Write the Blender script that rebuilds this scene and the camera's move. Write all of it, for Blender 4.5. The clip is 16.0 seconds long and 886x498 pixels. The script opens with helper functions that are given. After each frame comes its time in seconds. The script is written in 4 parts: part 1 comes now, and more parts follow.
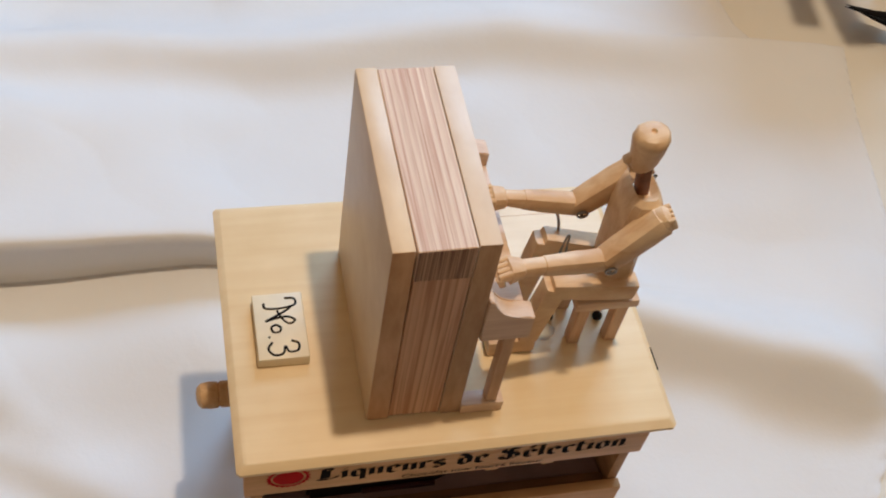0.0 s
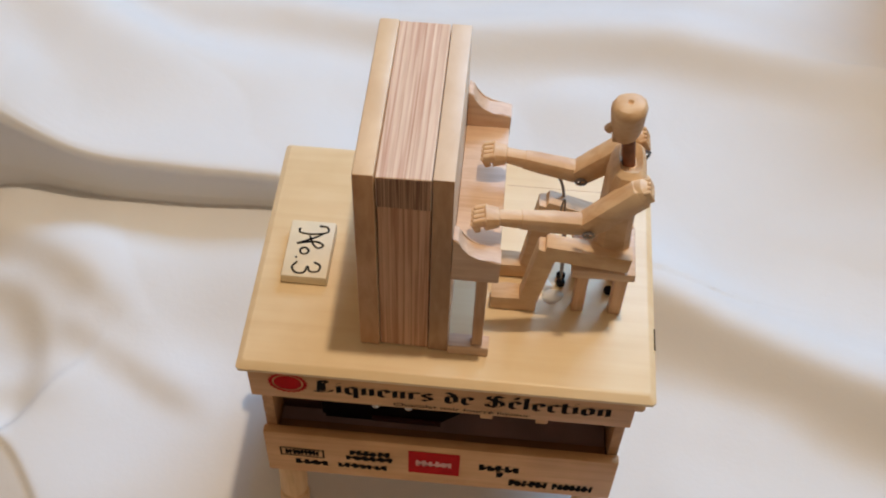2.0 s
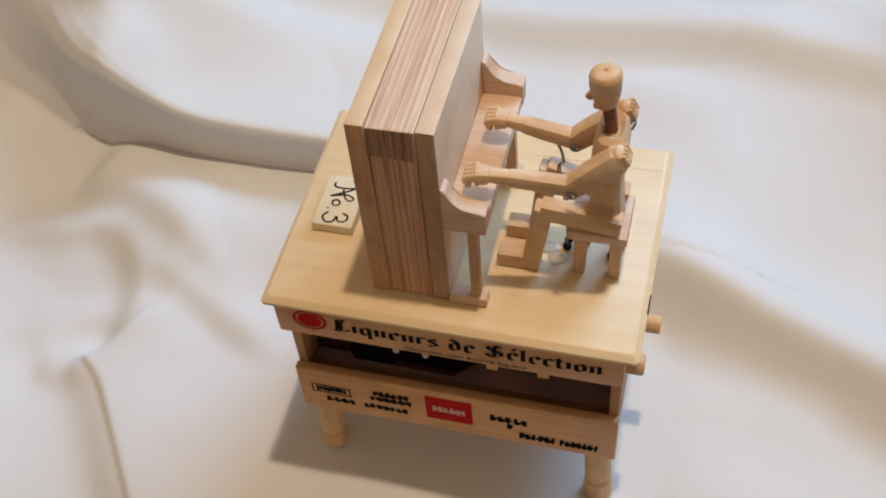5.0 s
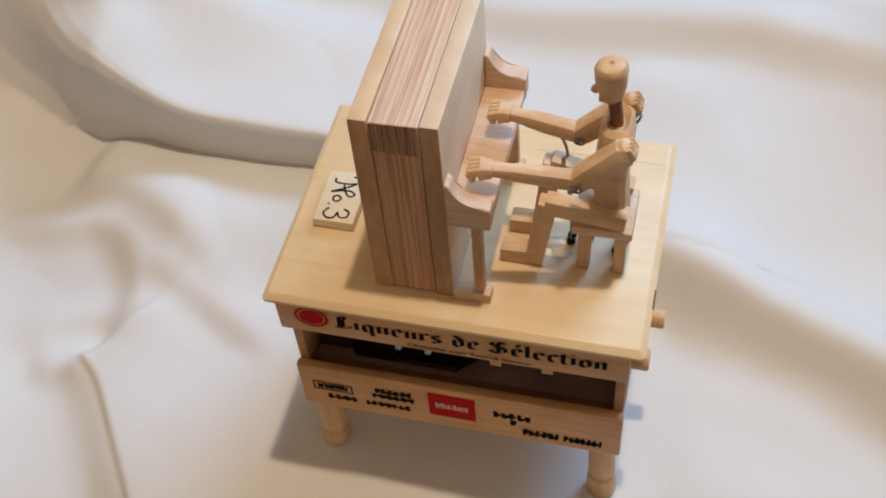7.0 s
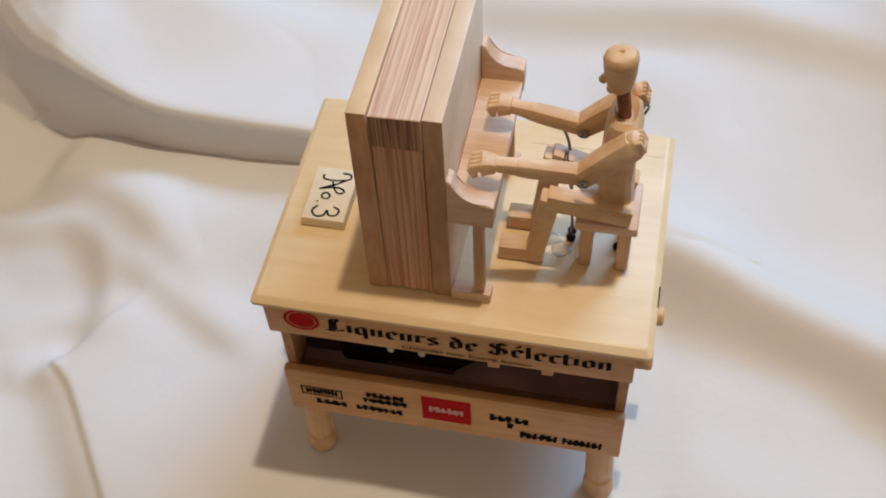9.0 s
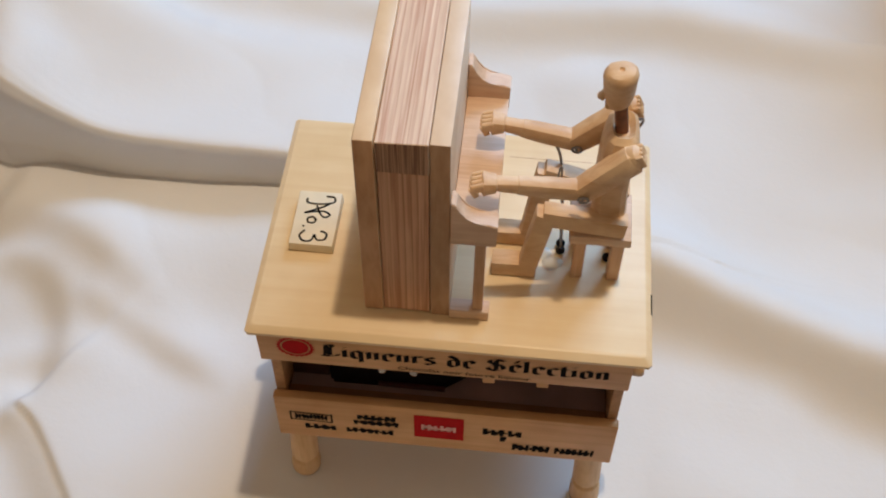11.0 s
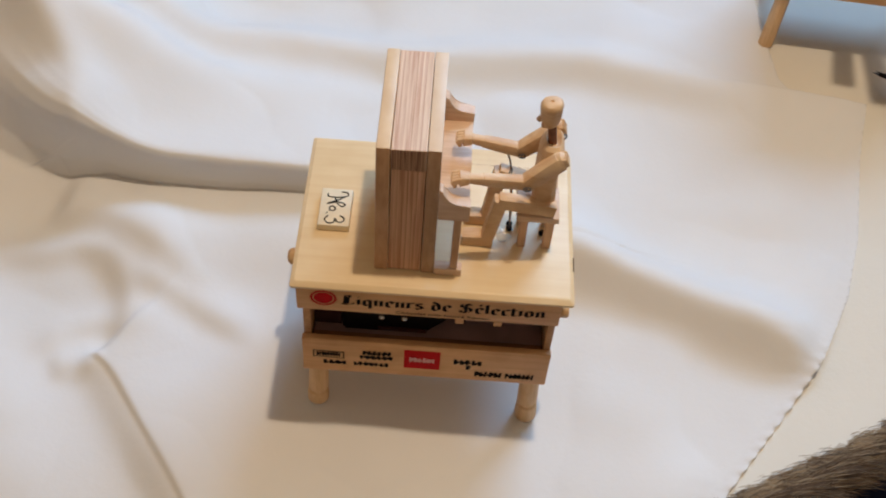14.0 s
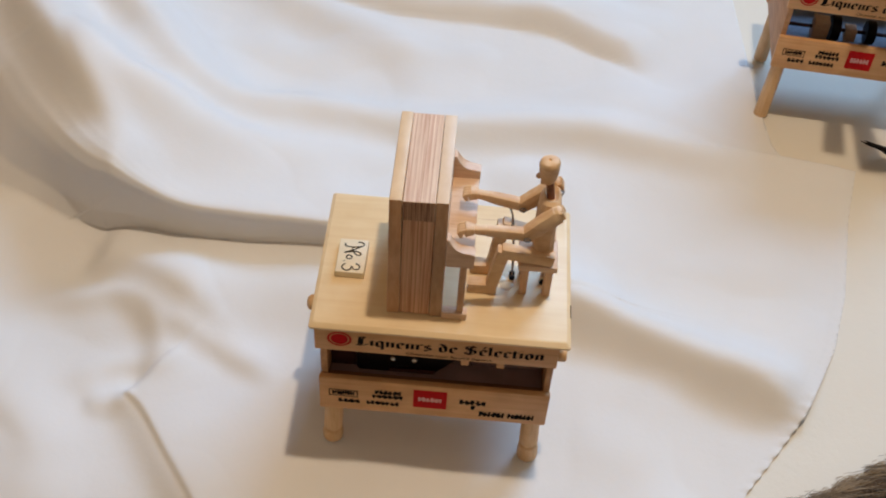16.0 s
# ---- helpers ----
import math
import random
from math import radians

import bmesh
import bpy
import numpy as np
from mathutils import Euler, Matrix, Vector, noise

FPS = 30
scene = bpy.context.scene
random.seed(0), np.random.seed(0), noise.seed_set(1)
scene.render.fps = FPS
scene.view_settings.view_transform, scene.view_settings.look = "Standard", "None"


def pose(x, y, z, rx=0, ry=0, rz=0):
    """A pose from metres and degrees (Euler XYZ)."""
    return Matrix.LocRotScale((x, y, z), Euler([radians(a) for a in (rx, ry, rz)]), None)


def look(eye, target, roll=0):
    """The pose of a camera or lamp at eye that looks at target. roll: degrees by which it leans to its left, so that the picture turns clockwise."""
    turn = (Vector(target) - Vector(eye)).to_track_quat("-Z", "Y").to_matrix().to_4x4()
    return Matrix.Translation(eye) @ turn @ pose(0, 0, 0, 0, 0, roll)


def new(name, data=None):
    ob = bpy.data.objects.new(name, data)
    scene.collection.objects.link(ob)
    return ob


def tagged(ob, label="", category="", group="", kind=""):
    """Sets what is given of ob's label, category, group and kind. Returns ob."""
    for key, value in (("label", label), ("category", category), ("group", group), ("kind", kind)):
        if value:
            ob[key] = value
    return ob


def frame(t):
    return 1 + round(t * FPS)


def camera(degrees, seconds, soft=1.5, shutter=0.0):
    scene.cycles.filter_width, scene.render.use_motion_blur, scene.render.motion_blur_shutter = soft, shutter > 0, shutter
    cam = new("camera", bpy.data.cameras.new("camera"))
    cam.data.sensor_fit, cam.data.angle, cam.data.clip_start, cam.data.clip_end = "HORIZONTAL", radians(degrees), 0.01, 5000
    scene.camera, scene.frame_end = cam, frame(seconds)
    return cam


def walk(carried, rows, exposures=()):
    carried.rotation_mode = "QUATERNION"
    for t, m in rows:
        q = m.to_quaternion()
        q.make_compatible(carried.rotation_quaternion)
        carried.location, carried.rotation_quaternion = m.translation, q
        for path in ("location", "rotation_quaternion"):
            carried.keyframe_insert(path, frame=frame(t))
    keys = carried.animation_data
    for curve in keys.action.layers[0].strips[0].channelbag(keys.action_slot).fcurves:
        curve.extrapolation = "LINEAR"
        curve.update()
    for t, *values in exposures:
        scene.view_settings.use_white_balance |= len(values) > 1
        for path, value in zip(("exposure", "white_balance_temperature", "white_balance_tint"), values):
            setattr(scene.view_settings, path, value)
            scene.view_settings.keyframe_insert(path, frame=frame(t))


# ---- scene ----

cam = camera(42.0, 16.0, soft=2.0)
PATH = [
    (0, (-0.0906, -0.1832, 0.5074), (-0.0048, 0.0506, 0.1944), 11.83),
    (0.5, (-0.0691, -0.1965, 0.5097), (0.0025, 0.0400, 0.1951), 10.42),
    (1, (-0.0396, -0.2128, 0.5165), (0.0069, 0.0319, 0.2035), 7.36),
    (1.5, (-0.0125, -0.2243, 0.5247), (0.0016, 0.0253, 0.2124), 4.54),
    (2, (0.0121, -0.2327, 0.5215), (-0.0019, 0.0144, 0.2073), 2.29),
    (2.5, (0.0439, -0.2449, 0.5291), (0.0089, 0.0017, 0.2160), 0.21),
    (3, (0.0561, -0.2589, 0.5350), (0.0028, -0.0137, 0.2235), -2.14),
    (3.5, (0.0763, -0.2623, 0.5387), (0.0064, -0.0210, 0.2274), -4.29),
    (4, (0.0899, -0.2645, 0.5396), (0.0138, -0.0244, 0.2289), -5.02),
    (6.5, (0.0927, -0.2504, 0.5292), (0.0121, -0.0147, 0.2163), -6.53),
    (7, (0.0864, -0.2574, 0.5329), (0.0100, -0.0201, 0.2201), -5.80),
    (7.5, (0.0789, -0.2647, 0.5307), (0.0095, -0.0252, 0.2179), -4.68),
    (8, (0.0798, -0.2595, 0.5258), (0.0155, -0.0195, 0.2123), -4.19),
    (8.5, (0.0708, -0.2515, 0.5225), (0.0080, -0.0132, 0.2074), -3.91),
    (9, (0.0648, -0.2485, 0.5200), (0.0050, -0.0093, 0.2050), -3.53),
    (11.5, (0.0123, -0.2485, 0.5319), (-0.0006, -0.0035, 0.2160), 1.39),
    (12, (0.0031, -0.2772, 0.5546), (-0.0026, -0.0326, 0.2381), 2.13),
    (12.5, (-0.0022, -0.3248, 0.5899), (-0.0056, -0.0783, 0.2748), 2.76),
    (13, (-0.0030, -0.3586, 0.6221), (-0.0016, -0.1110, 0.3080), 4.02),
    (13.5, (0.0025, -0.3870, 0.6396), (0.0075, -0.1396, 0.3254), 4.70),
    (14, (-0.0016, -0.3975, 0.6635), (0.0029, -0.1426, 0.3553), 4.91),
    (14.5, (-0.0031, -0.4169, 0.6806), (0.0007, -0.1548, 0.3784), 5.19),
    (15, (-0.0001, -0.4357, 0.6880), (0.0013, -0.1690, 0.3898), 4.79),
    (15.5, (0.0033, -0.4478, 0.6913), (0.0009, -0.1795, 0.3947), 4.30),
    (16, (0.0062, -0.4459, 0.6985), (0.0022, -0.1730, 0.4061), 4.26),
]

walk(cam, [(t, look(eye, target, roll)) for t, eye, target, roll in PATH])
scene.view_settings.exposure = 0.0

# ---- light: a warm ceiling lamp almost overhead, and a cool high window behind ----
world = bpy.data.worlds.new("room_air")
scene.world = world
world.use_nodes = True
world.node_tree.nodes["Background"].inputs[0].default_value = (1.0, 0.74, 0.50, 1)
world.node_tree.nodes["Background"].inputs[1].default_value = 0.04

bulb = bpy.data.lights.new("ceiling_bulb", "POINT")
bulb.energy, bulb.color, bulb.shadow_soft_size = 50, (1.0, 0.79, 0.57), 0.028
bulb_ob = new("ceiling_bulb", bulb)
bulb_ob.location = (0.170, 0.089, 1.80)

sky = bpy.data.lights.new("window_light", "AREA")
sky.shape, sky.size, sky.size_y, sky.energy, sky.color = "RECTANGLE", 1.8, 1.2, 104, (0.34, 0.615, 1.0)
sky_ob = new("window_light", sky)
sky_ob.matrix_world = look((1.15, 2.33, 2.0), (1.15, 0.0, 2.0))

# ---- materials ----
def mat(name, rough=0.6, metal=0.0, spec=0.4):
    m = bpy.data.materials.new(name)
    m.use_nodes = True
    nt = m.node_tree
    b = nt.nodes["Principled BSDF"]
    b.inputs["Roughness"].default_value = rough
    b.inputs["Metallic"].default_value = metal
    b.inputs["Specular IOR Level"].default_value = spec
    return m, nt, b


def node(nt, kind, **values):
    n = nt.nodes.new(kind)
    for key, value in values.items():
        n.inputs[key.replace("_", " ")].default_value = value
    return n


def coords(nt, scale):
    tc = nt.nodes.new("ShaderNodeTexCoord")
    mp = nt.nodes.new("ShaderNodeMapping")
    mp.inputs["Scale"].default_value = scale
    nt.links.new(tc.outputs["Object"], mp.inputs["Vector"])
    return mp.outputs["Vector"]


def ramp(nt, source, stops):
    r = nt.nodes.new("ShaderNodeValToRGB")
    els = r.color_ramp.elements
    while len(els) < len(stops):
        els.new(0.5)
    for e, (at, c) in zip(els, stops):
        e.position, e.color = at, (*c, 1)
    nt.links.new(source, r.inputs["Fac"])
    return r.outputs["Color"]


def blend(nt, a, b, fac, mode="MULTIPLY"):
    x = nt.nodes.new("ShaderNodeMix")
    x.data_type, x.blend_type = "RGBA", mode
    x.inputs["Factor"].default_value = fac
    nt.links.new(a, x.inputs["A"])
    nt.links.new(b, x.inputs["B"])
    return x.outputs["Result"]


def relief(nt, bsdf, source, strength, distance):
    bp = nt.nodes.new("ShaderNodeBump")
    bp.inputs["Strength"].default_value, bp.inputs["Distance"].default_value = strength, distance
    nt.links.new(source, bp.inputs["Height"])
    nt.links.new(bp.outputs["Normal"], bsdf.inputs["Normal"])


def wood(name, light, dark, grain=(60, 900, 900), rough=0.55, stain=(0.80, 0.74, 0.66), depth=0.25):
    """Fine-grained wood; grain is the noise's frequency along each axis, low along the fibre."""
    m, nt, b = mat(name, rough)
    g = node(nt, "ShaderNodeTexNoise", Scale=1.0, Detail=5.0, Roughness=0.6, Distortion=0.4)
    nt.links.new(coords(nt, grain), g.inputs["Vector"])
    colour = ramp(nt, g.outputs["Fac"], [(0.32, dark), (0.62, light)])
    s = node(nt, "ShaderNodeTexNoise", Scale=1.0, Detail=3.0)
    nt.links.new(coords(nt, (38, 38, 38)), s.inputs["Vector"])
    spots = ramp(nt, s.outputs["Fac"], [(0.30, stain), (0.62, (1, 1, 1))])
    nt.links.new(blend(nt, colour, spots, 0.8), b.inputs["Base Color"])
    relief(nt, b, g.outputs["Fac"], depth, 0.0003)
    return m


def ringed(name, pale, late, period=2.0, wander=1.0):
    """Softwood with year rings across x, period in millimetres: pale early wood that ends in a thin dark line."""
    m, nt, b = mat(name, 0.6)
    w = nt.nodes.new("ShaderNodeTexWave")
    w.wave_type, w.bands_direction, w.wave_profile = "BANDS", "X", "SAW"
    for key, value in (("Scale", 0.314 / period), ("Distortion", 7.0 * wander), ("Detail", 2.0), ("Detail Scale", 0.5), ("Detail Roughness", 0.6)):
        w.inputs[key].default_value = value
    nt.links.new(coords(nt, (1000, 9, 9)), w.inputs["Vector"])
    mid = tuple(0.75 * p + 0.25 * q for p, q in zip(pale, late))
    low = tuple(0.45 * p + 0.55 * q for p, q in zip(pale, late))
    bands = ramp(nt, w.outputs["Fac"], [(0.3, pale), (0.7, mid), (0.95, low)])
    u = node(nt, "ShaderNodeTexNoise", Scale=1.0, Detail=2.5, Roughness=0.55, Distortion=0.2)
    nt.links.new(coords(nt, (1150 / period, 7, 7)), u.inputs["Vector"])
    thin = tuple(q / p for p, q in zip(pale, late))
    lines = ramp(nt, u.outputs["Fac"], [(0.44, (1, 1, 1)), (0.50, thin), (0.54, thin), (0.60, (1, 1, 1))])
    rings = blend(nt, bands, lines, 0.75)
    big = node(nt, "ShaderNodeTexNoise", Scale=1.0, Detail=2.0)
    nt.links.new(coords(nt, (180, 8, 8)), big.inputs["Vector"])
    broad = ramp(nt, big.outputs["Fac"], [(0.35, (0.86, 0.80, 0.76)), (0.65, (1, 1, 1))])
    g = node(nt, "ShaderNodeTexNoise", Scale=1.0, Detail=4.0)
    nt.links.new(coords(nt, (1500, 70, 70)), g.inputs["Vector"])
    fine = ramp(nt, g.outputs["Fac"], [(0.3, (0.84, 0.79, 0.75)), (0.65, (1, 1, 1))])
    nt.links.new(blend(nt, blend(nt, rings, broad, 0.8), fine, 0.6), b.inputs["Base Color"])
    relief(nt, b, g.outputs["Fac"], 0.25, 0.0003)
    return m


def plain(name, colour, rough=0.5, metal=0.0, wear=0.15, size=300, spec=0.4):
    m, nt, b = mat(name, rough, metal, spec)
    g = node(nt, "ShaderNodeTexNoise", Scale=float(size), Detail=4.0)
    nt.links.new(coords(nt, (1, 1, 1)), g.inputs["Vector"])
    low = tuple(c * (1 - wear) for c in colour)
    nt.links.new(ramp(nt, g.outputs["Fac"], [(0.35, low), (0.65, colour)]), b.inputs["Base Color"])
    return m


BOARD = wood("pale_poplar", (0.87, 0.69, 0.44), (0.83, 0.635, 0.385), (14, 200, 200), 0.4, (0.92, 0.88, 0.80), 0.12)
RAIL = wood("crate_wood", (0.74, 0.43, 0.21), (0.65, 0.355, 0.155), (20, 300, 500), 0.55)
# darker than the rails: shade inside the crate is put into this colour
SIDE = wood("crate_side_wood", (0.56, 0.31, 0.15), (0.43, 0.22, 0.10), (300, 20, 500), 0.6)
LEG = wood("turned_beech", (0.76, 0.51, 0.28), (0.64, 0.40, 0.20), (400, 400, 40), 0.5)
PLY = wood("soft_plywood", (0.82, 0.64, 0.44), (0.77, 0.585, 0.395), (120, 60, 60), 0.42, (0.88, 0.82, 0.74), 0.15)
PINE = ringed("ringed_pine", (0.87, 0.71, 0.57), (0.68, 0.44, 0.33), 2.5, 0.9)
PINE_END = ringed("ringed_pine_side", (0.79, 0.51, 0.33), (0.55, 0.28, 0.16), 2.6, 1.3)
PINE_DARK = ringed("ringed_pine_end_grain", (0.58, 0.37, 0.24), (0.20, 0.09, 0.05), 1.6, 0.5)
PLY_END = wood("plywood_end_grain", (0.70, 0.44, 0.26), (0.59, 0.34, 0.19), (260, 60, 60), 0.7)
PLY_PINK = wood("pale_pinkish_plywood", (0.82, 0.67, 0.52), (0.77, 0.61, 0.46), (120, 60, 60), 0.45, (0.88, 0.82, 0.74), 0.15)
PLY_GREY = wood("greyer_end_grain", (0.56, 0.365, 0.23), (0.46, 0.28, 0.165), (260, 60, 60), 0.75)
PART = wood("planed_pine", (0.80, 0.59, 0.43), (0.69, 0.47, 0.32), (40, 500, 500), 0.45)
POST = wood("planed_pine_upright", (0.72, 0.48, 0.31), (0.60, 0.36, 0.22), (500, 500, 40), 0.6)
DOLL = wood("carved_limewood", (0.83, 0.61, 0.39), (0.69, 0.45, 0.26), (70, 260, 160), 0.5, (0.80, 0.66, 0.50))
NECK = plain("reddish_peg_wood", (0.26, 0.10, 0.05), 0.5, wear=0.4)
INK = plain("black_ink", (0.014, 0.012, 0.012), 0.95, spec=0.05)
RED = plain("red_print", (0.55, 0.010, 0.014), 0.8, spec=0.1)
CARD = plain("grey_card", (0.22, 0.24, 0.30), 0.8)
PALE_PRINT = plain("pale_print", (0.85, 0.45, 0.42), 0.6)
IVORY = plain("ivory_plaque_wood", (0.85, 0.73, 0.52), 0.5, wear=0.08, size=120)
WIRE = plain("steel_wire", (0.30, 0.28, 0.27), 0.35, 1.0)
BLACK = plain("black_plastic", (0.008, 0.006, 0.007), 0.4, wear=0.3, spec=0.15)
DARKRED = plain("dark_red_works", (0.06, 0.018, 0.016), 0.4)
STEEL = plain("polished_steel", (0.7, 0.7, 0.7), 0.2, 1.0)
# slat wood with the crate's inner shade put into its colour
SHADED_SLAT = wood("shaded_slat_wood", (0.30, 0.14, 0.075), (0.22, 0.095, 0.05), (20, 300, 500), 0.5)
PURPLISH = plain("purplish_panel", (0.36, 0.22, 0.21), 0.5, wear=0.25, size=40)
NAVY = plain("navy_upholstery", (0.010, 0.010, 0.018), 0.95, wear=0.4, size=60, spec=0.05)
# tan of the unseen walls, set for the warm fill they reflect
WALL = plain("warm_bounce_wall", (0.57, 0.43, 0.28), 0.9, wear=0.06, size=6)
FLOORING = wood("oak_floor", (0.32, 0.20, 0.11), (0.22, 0.13, 0.07), (3, 30, 30), 0.45)


def cloth_material(name, colour, fuzz):
    m, nt, b = mat(name, 0.9, 0.0, 0.15)
    b.inputs["Sheen Weight"].default_value = 0.15
    big = node(nt, "ShaderNodeTexNoise", Scale=9.0, Detail=3.0)
    nt.links.new(coords(nt, (1, 1, 1)), big.inputs["Vector"])
    tone = ramp(nt, big.outputs["Fac"], [(0.3, tuple(c * 0.95 for c in colour)), (0.7, colour)])
    nt.links.new(tone, b.inputs["Base Color"])
    fine = node(nt, "ShaderNodeTexNoise", Scale=fuzz, Detail=4.0, Roughness=0.7)
    nt.links.new(coords(nt, (1, 1, 1)), fine.inputs["Vector"])
    relief(nt, b, fine.outputs["Fac"], 0.16, 0.0015)
    return m


CLOTH = cloth_material("white_cotton", (0.80, 0.79, 0.78), 75.0)
UNDER = cloth_material("white_wool", (0.80, 0.755, 0.665), 160.0)


def sheen_material():
    m, nt, b = mat("window_sheen", 0.3)
    b.inputs["Base Color"].default_value = (0.90, 0.82, 0.66, 1)
    b.inputs["Transmission Weight"].default_value = 0.6
    return m


SHEEN = sheen_material()

# ---- building helpers; lengths in millimetres ----
MM = 0.001
TOP = 141.7


def thing(name, label, category, group="", m=None):
    e = new(name)
    e.empty_display_size = 0.01
    if m is not None:
        e.matrix_world = m
    return tagged(e, label, category, group)


def part(name, bm, material, parent=None, label="", smooth=False):
    me = bpy.data.meshes.new(name)
    bmesh.ops.recalc_face_normals(bm, faces=bm.faces)
    bm.transform(Matrix.Scale(MM, 4))
    for f in bm.faces:
        f.smooth = True
    bm.to_mesh(me)
    bm.free()
    me.set_sharp_from_angle(angle=radians(70 if smooth else 32))
    for one in material if isinstance(material, (list, tuple)) else [material]:
        me.materials.append(one)
    ob = new(name, me)
    ob.parent = parent
    if label:
        tagged(ob, label)
    return ob


def box(bm, x0, x1, y0, y1, z0, z1, bevel=0.0, segments=1, rough=0.0):
    made = bmesh.ops.create_cube(bm, size=1)["verts"]
    for v in made:
        v.co = Vector((x0 if v.co.x < 0 else x1, y0 if v.co.y < 0 else y1, z0 if v.co.z < 0 else z1))
        if rough:
            v.co += Vector([random.uniform(-rough, rough) for _ in range(3)])
    if bevel:
        edges = {e for v in made for e in v.link_edges}
        bmesh.ops.bevel(bm, geom=list(edges), offset=bevel, segments=segments, affect="EDGES", profile=0.5)
    return bm


def slab(x0, x1, y0, y1, z0, z1, bevel=0.4, segments=2, rough=0.15):
    return box(bmesh.new(), x0, x1, y0, y1, z0, z1, bevel, segments, rough)


def chamfered(x0, x1, y0, y1, z0, z1, cut):
    """A board with chamfered upper edges, a small quirk under them and softened corners."""
    bm = bmesh.new()
    rows = [(z0, 0.6), (z0 + 0.6, 0.0), (z0 + (z1 - z0) * 0.45, 0.0), (z1 - 0.35, cut * 0.75), (z1, cut)]
    made = []
    for z, inset in rows:
        ring = []
        for cx, cy, sx, sy in ((x0, y0, 1, 1), (x1, y0, -1, 1), (x1, y1, -1, -1), (x0, y1, 1, -1)):
            ax, ay = cx + sx * inset, cy + sy * inset
            two = [(ax, ay + sy * 1.3), (ax + sx * 1.3, ay)]
            ring += [bm.verts.new((px, py, z)) for px, py in (two if sx * sy > 0 else two[::-1])]
        made.append(ring)
    n = len(made[0])
    for a, b in zip(made, made[1:]):
        for k in range(n):
            bm.faces.new((a[k], a[(k + 1) % n], b[(k + 1) % n], b[k]))
    bm.faces.new(made[0])
    bm.faces.new(made[-1])
    return bm


def lathe(bm, profile, m, n=20):
    """Rings of (along, radius) round the z axis of m."""
    rings = []
    for along, radius in profile:
        rings.append([bm.verts.new(m @ Vector((radius * math.cos(2 * math.pi * k / n), radius * math.sin(2 * math.pi * k / n), along))) for k in range(n)])
    for a, b in zip(rings, rings[1:]):
        for k in range(n):
            bm.faces.new((a[k], a[(k + 1) % n], b[(k + 1) % n], b[k]))
    bm.faces.new(rings[0])
    bm.faces.new(rings[-1])
    return bm


def loft(bm, rings, n=14, power=3.0, wobble=0.0, slot=0):
    """Rings of (centre, u, v, half width along u, half width along v), squarish sections."""
    made = []
    for c, u, v, a, b in rings:
        c, u, v = Vector(c), Vector(u).normalized(), Vector(v).normalized()
        row = []
        for k in range(n):
            t = 2 * math.pi * k / n
            co, si = math.cos(t), math.sin(t)
            s = (abs(co) ** power + abs(si) ** power) ** (-1 / power)
            j = 1 + random.uniform(-wobble, wobble)
            row.append(bm.verts.new(c + u * (a * s * co * j) + v * (b * s * si * j)))
        made.append(row)
    for p, q in zip(made, made[1:]):
        for k in range(n):
            bm.faces.new((p[k], p[(k + 1) % n], q[(k + 1) % n], q[k])).material_index = slot
    bm.faces.new(made[0]).material_index = slot
    bm.faces.new(made[-1]).material_index = slot


def tube(bm, points, radius, n=8, slot=0):
    pts = [Vector(p) for p in points]
    rings = []
    for k, p in enumerate(pts):
        d = (pts[min(k + 1, len(pts) - 1)] - pts[max(k - 1, 0)]).normalized()
        u = d.orthogonal().normalized() if k == 0 else (last - d * last.dot(d)).normalized()
        last = u
        rings.append((p, u, d.cross(u), radius, radius))
    loft(bm, rings, n, 2.0, 0.0, slot)


def curve_points(pts, steps=8):
    """A smooth line through the given points."""
    p = [Vector(q) for q in pts]
    p = [2 * p[0] - p[1]] + p + [2 * p[-1] - p[-2]]
    out = []
    for a, b, c, d in zip(p, p[1:], p[2:], p[3:]):
        for k in range(steps):
            t = k / steps
            out.append(0.5 * (2 * b + (c - a) * t + (2 * a - 5 * b + 4 * c - d) * t * t + (3 * b - a - 3 * c + d) * t ** 3))
    return out + [p[-2]]


def prism(outline, y0, y1, bevel=0.0):
    """An outline in x and z, drawn out along y."""
    bm = bmesh.new()
    a = [bm.verts.new((x, y0, z)) for x, z in outline]
    b = [bm.verts.new((x, y1, z)) for x, z in outline]
    bm.faces.new(a)
    bm.faces.new(b[::-1])
    for k in range(len(a)):
        bm.faces.new((a[k], b[k], b[(k + 1) % len(a)], a[(k + 1) % len(a)]))
    if bevel:
        bmesh.ops.bevel(bm, geom=list(bm.edges), offset=bevel, segments=2, affect="EDGES")
    return bm


def end_grain(ob, material):
    """A second material on the faces across the fibre."""
    ob.data.materials.append(material)
    for f in ob.data.polygons:
        if abs(f.normal.y) > 0.8:
            f.material_index = 1
    return ob


def lettering(words, x0, x1, z, height, y, parent, weight=0.0):
    """Printed words that stand on the plane y, facing the front, from x0 to x1."""
    c = bpy.data.curves.new("lettering", "FONT")
    c.body, c.size, c.offset = words, 1.0, weight
    c.resolution_u = 3
    tmp = new("lettering_curve", c)
    bpy.context.view_layer.update()
    me = bpy.data.meshes.new_from_object(tmp.evaluated_get(bpy.context.evaluated_depsgraph_get()))
    bpy.data.objects.remove(tmp)
    xs, ys = [v.co.x for v in me.vertices], [v.co.y for v in me.vertices]
    w0, w1, cap = min(xs), max(xs), 0.7
    for v in me.vertices:
        v.co = Vector((x0 + (v.co.x - w0) / (w1 - w0) * (x1 - x0), y, z + v.co.y / cap * height)) * MM
    me.name = "lettering"
    me.materials.append(INK)
    ob = new("lettering", me)
    ob.parent = parent
    return ob


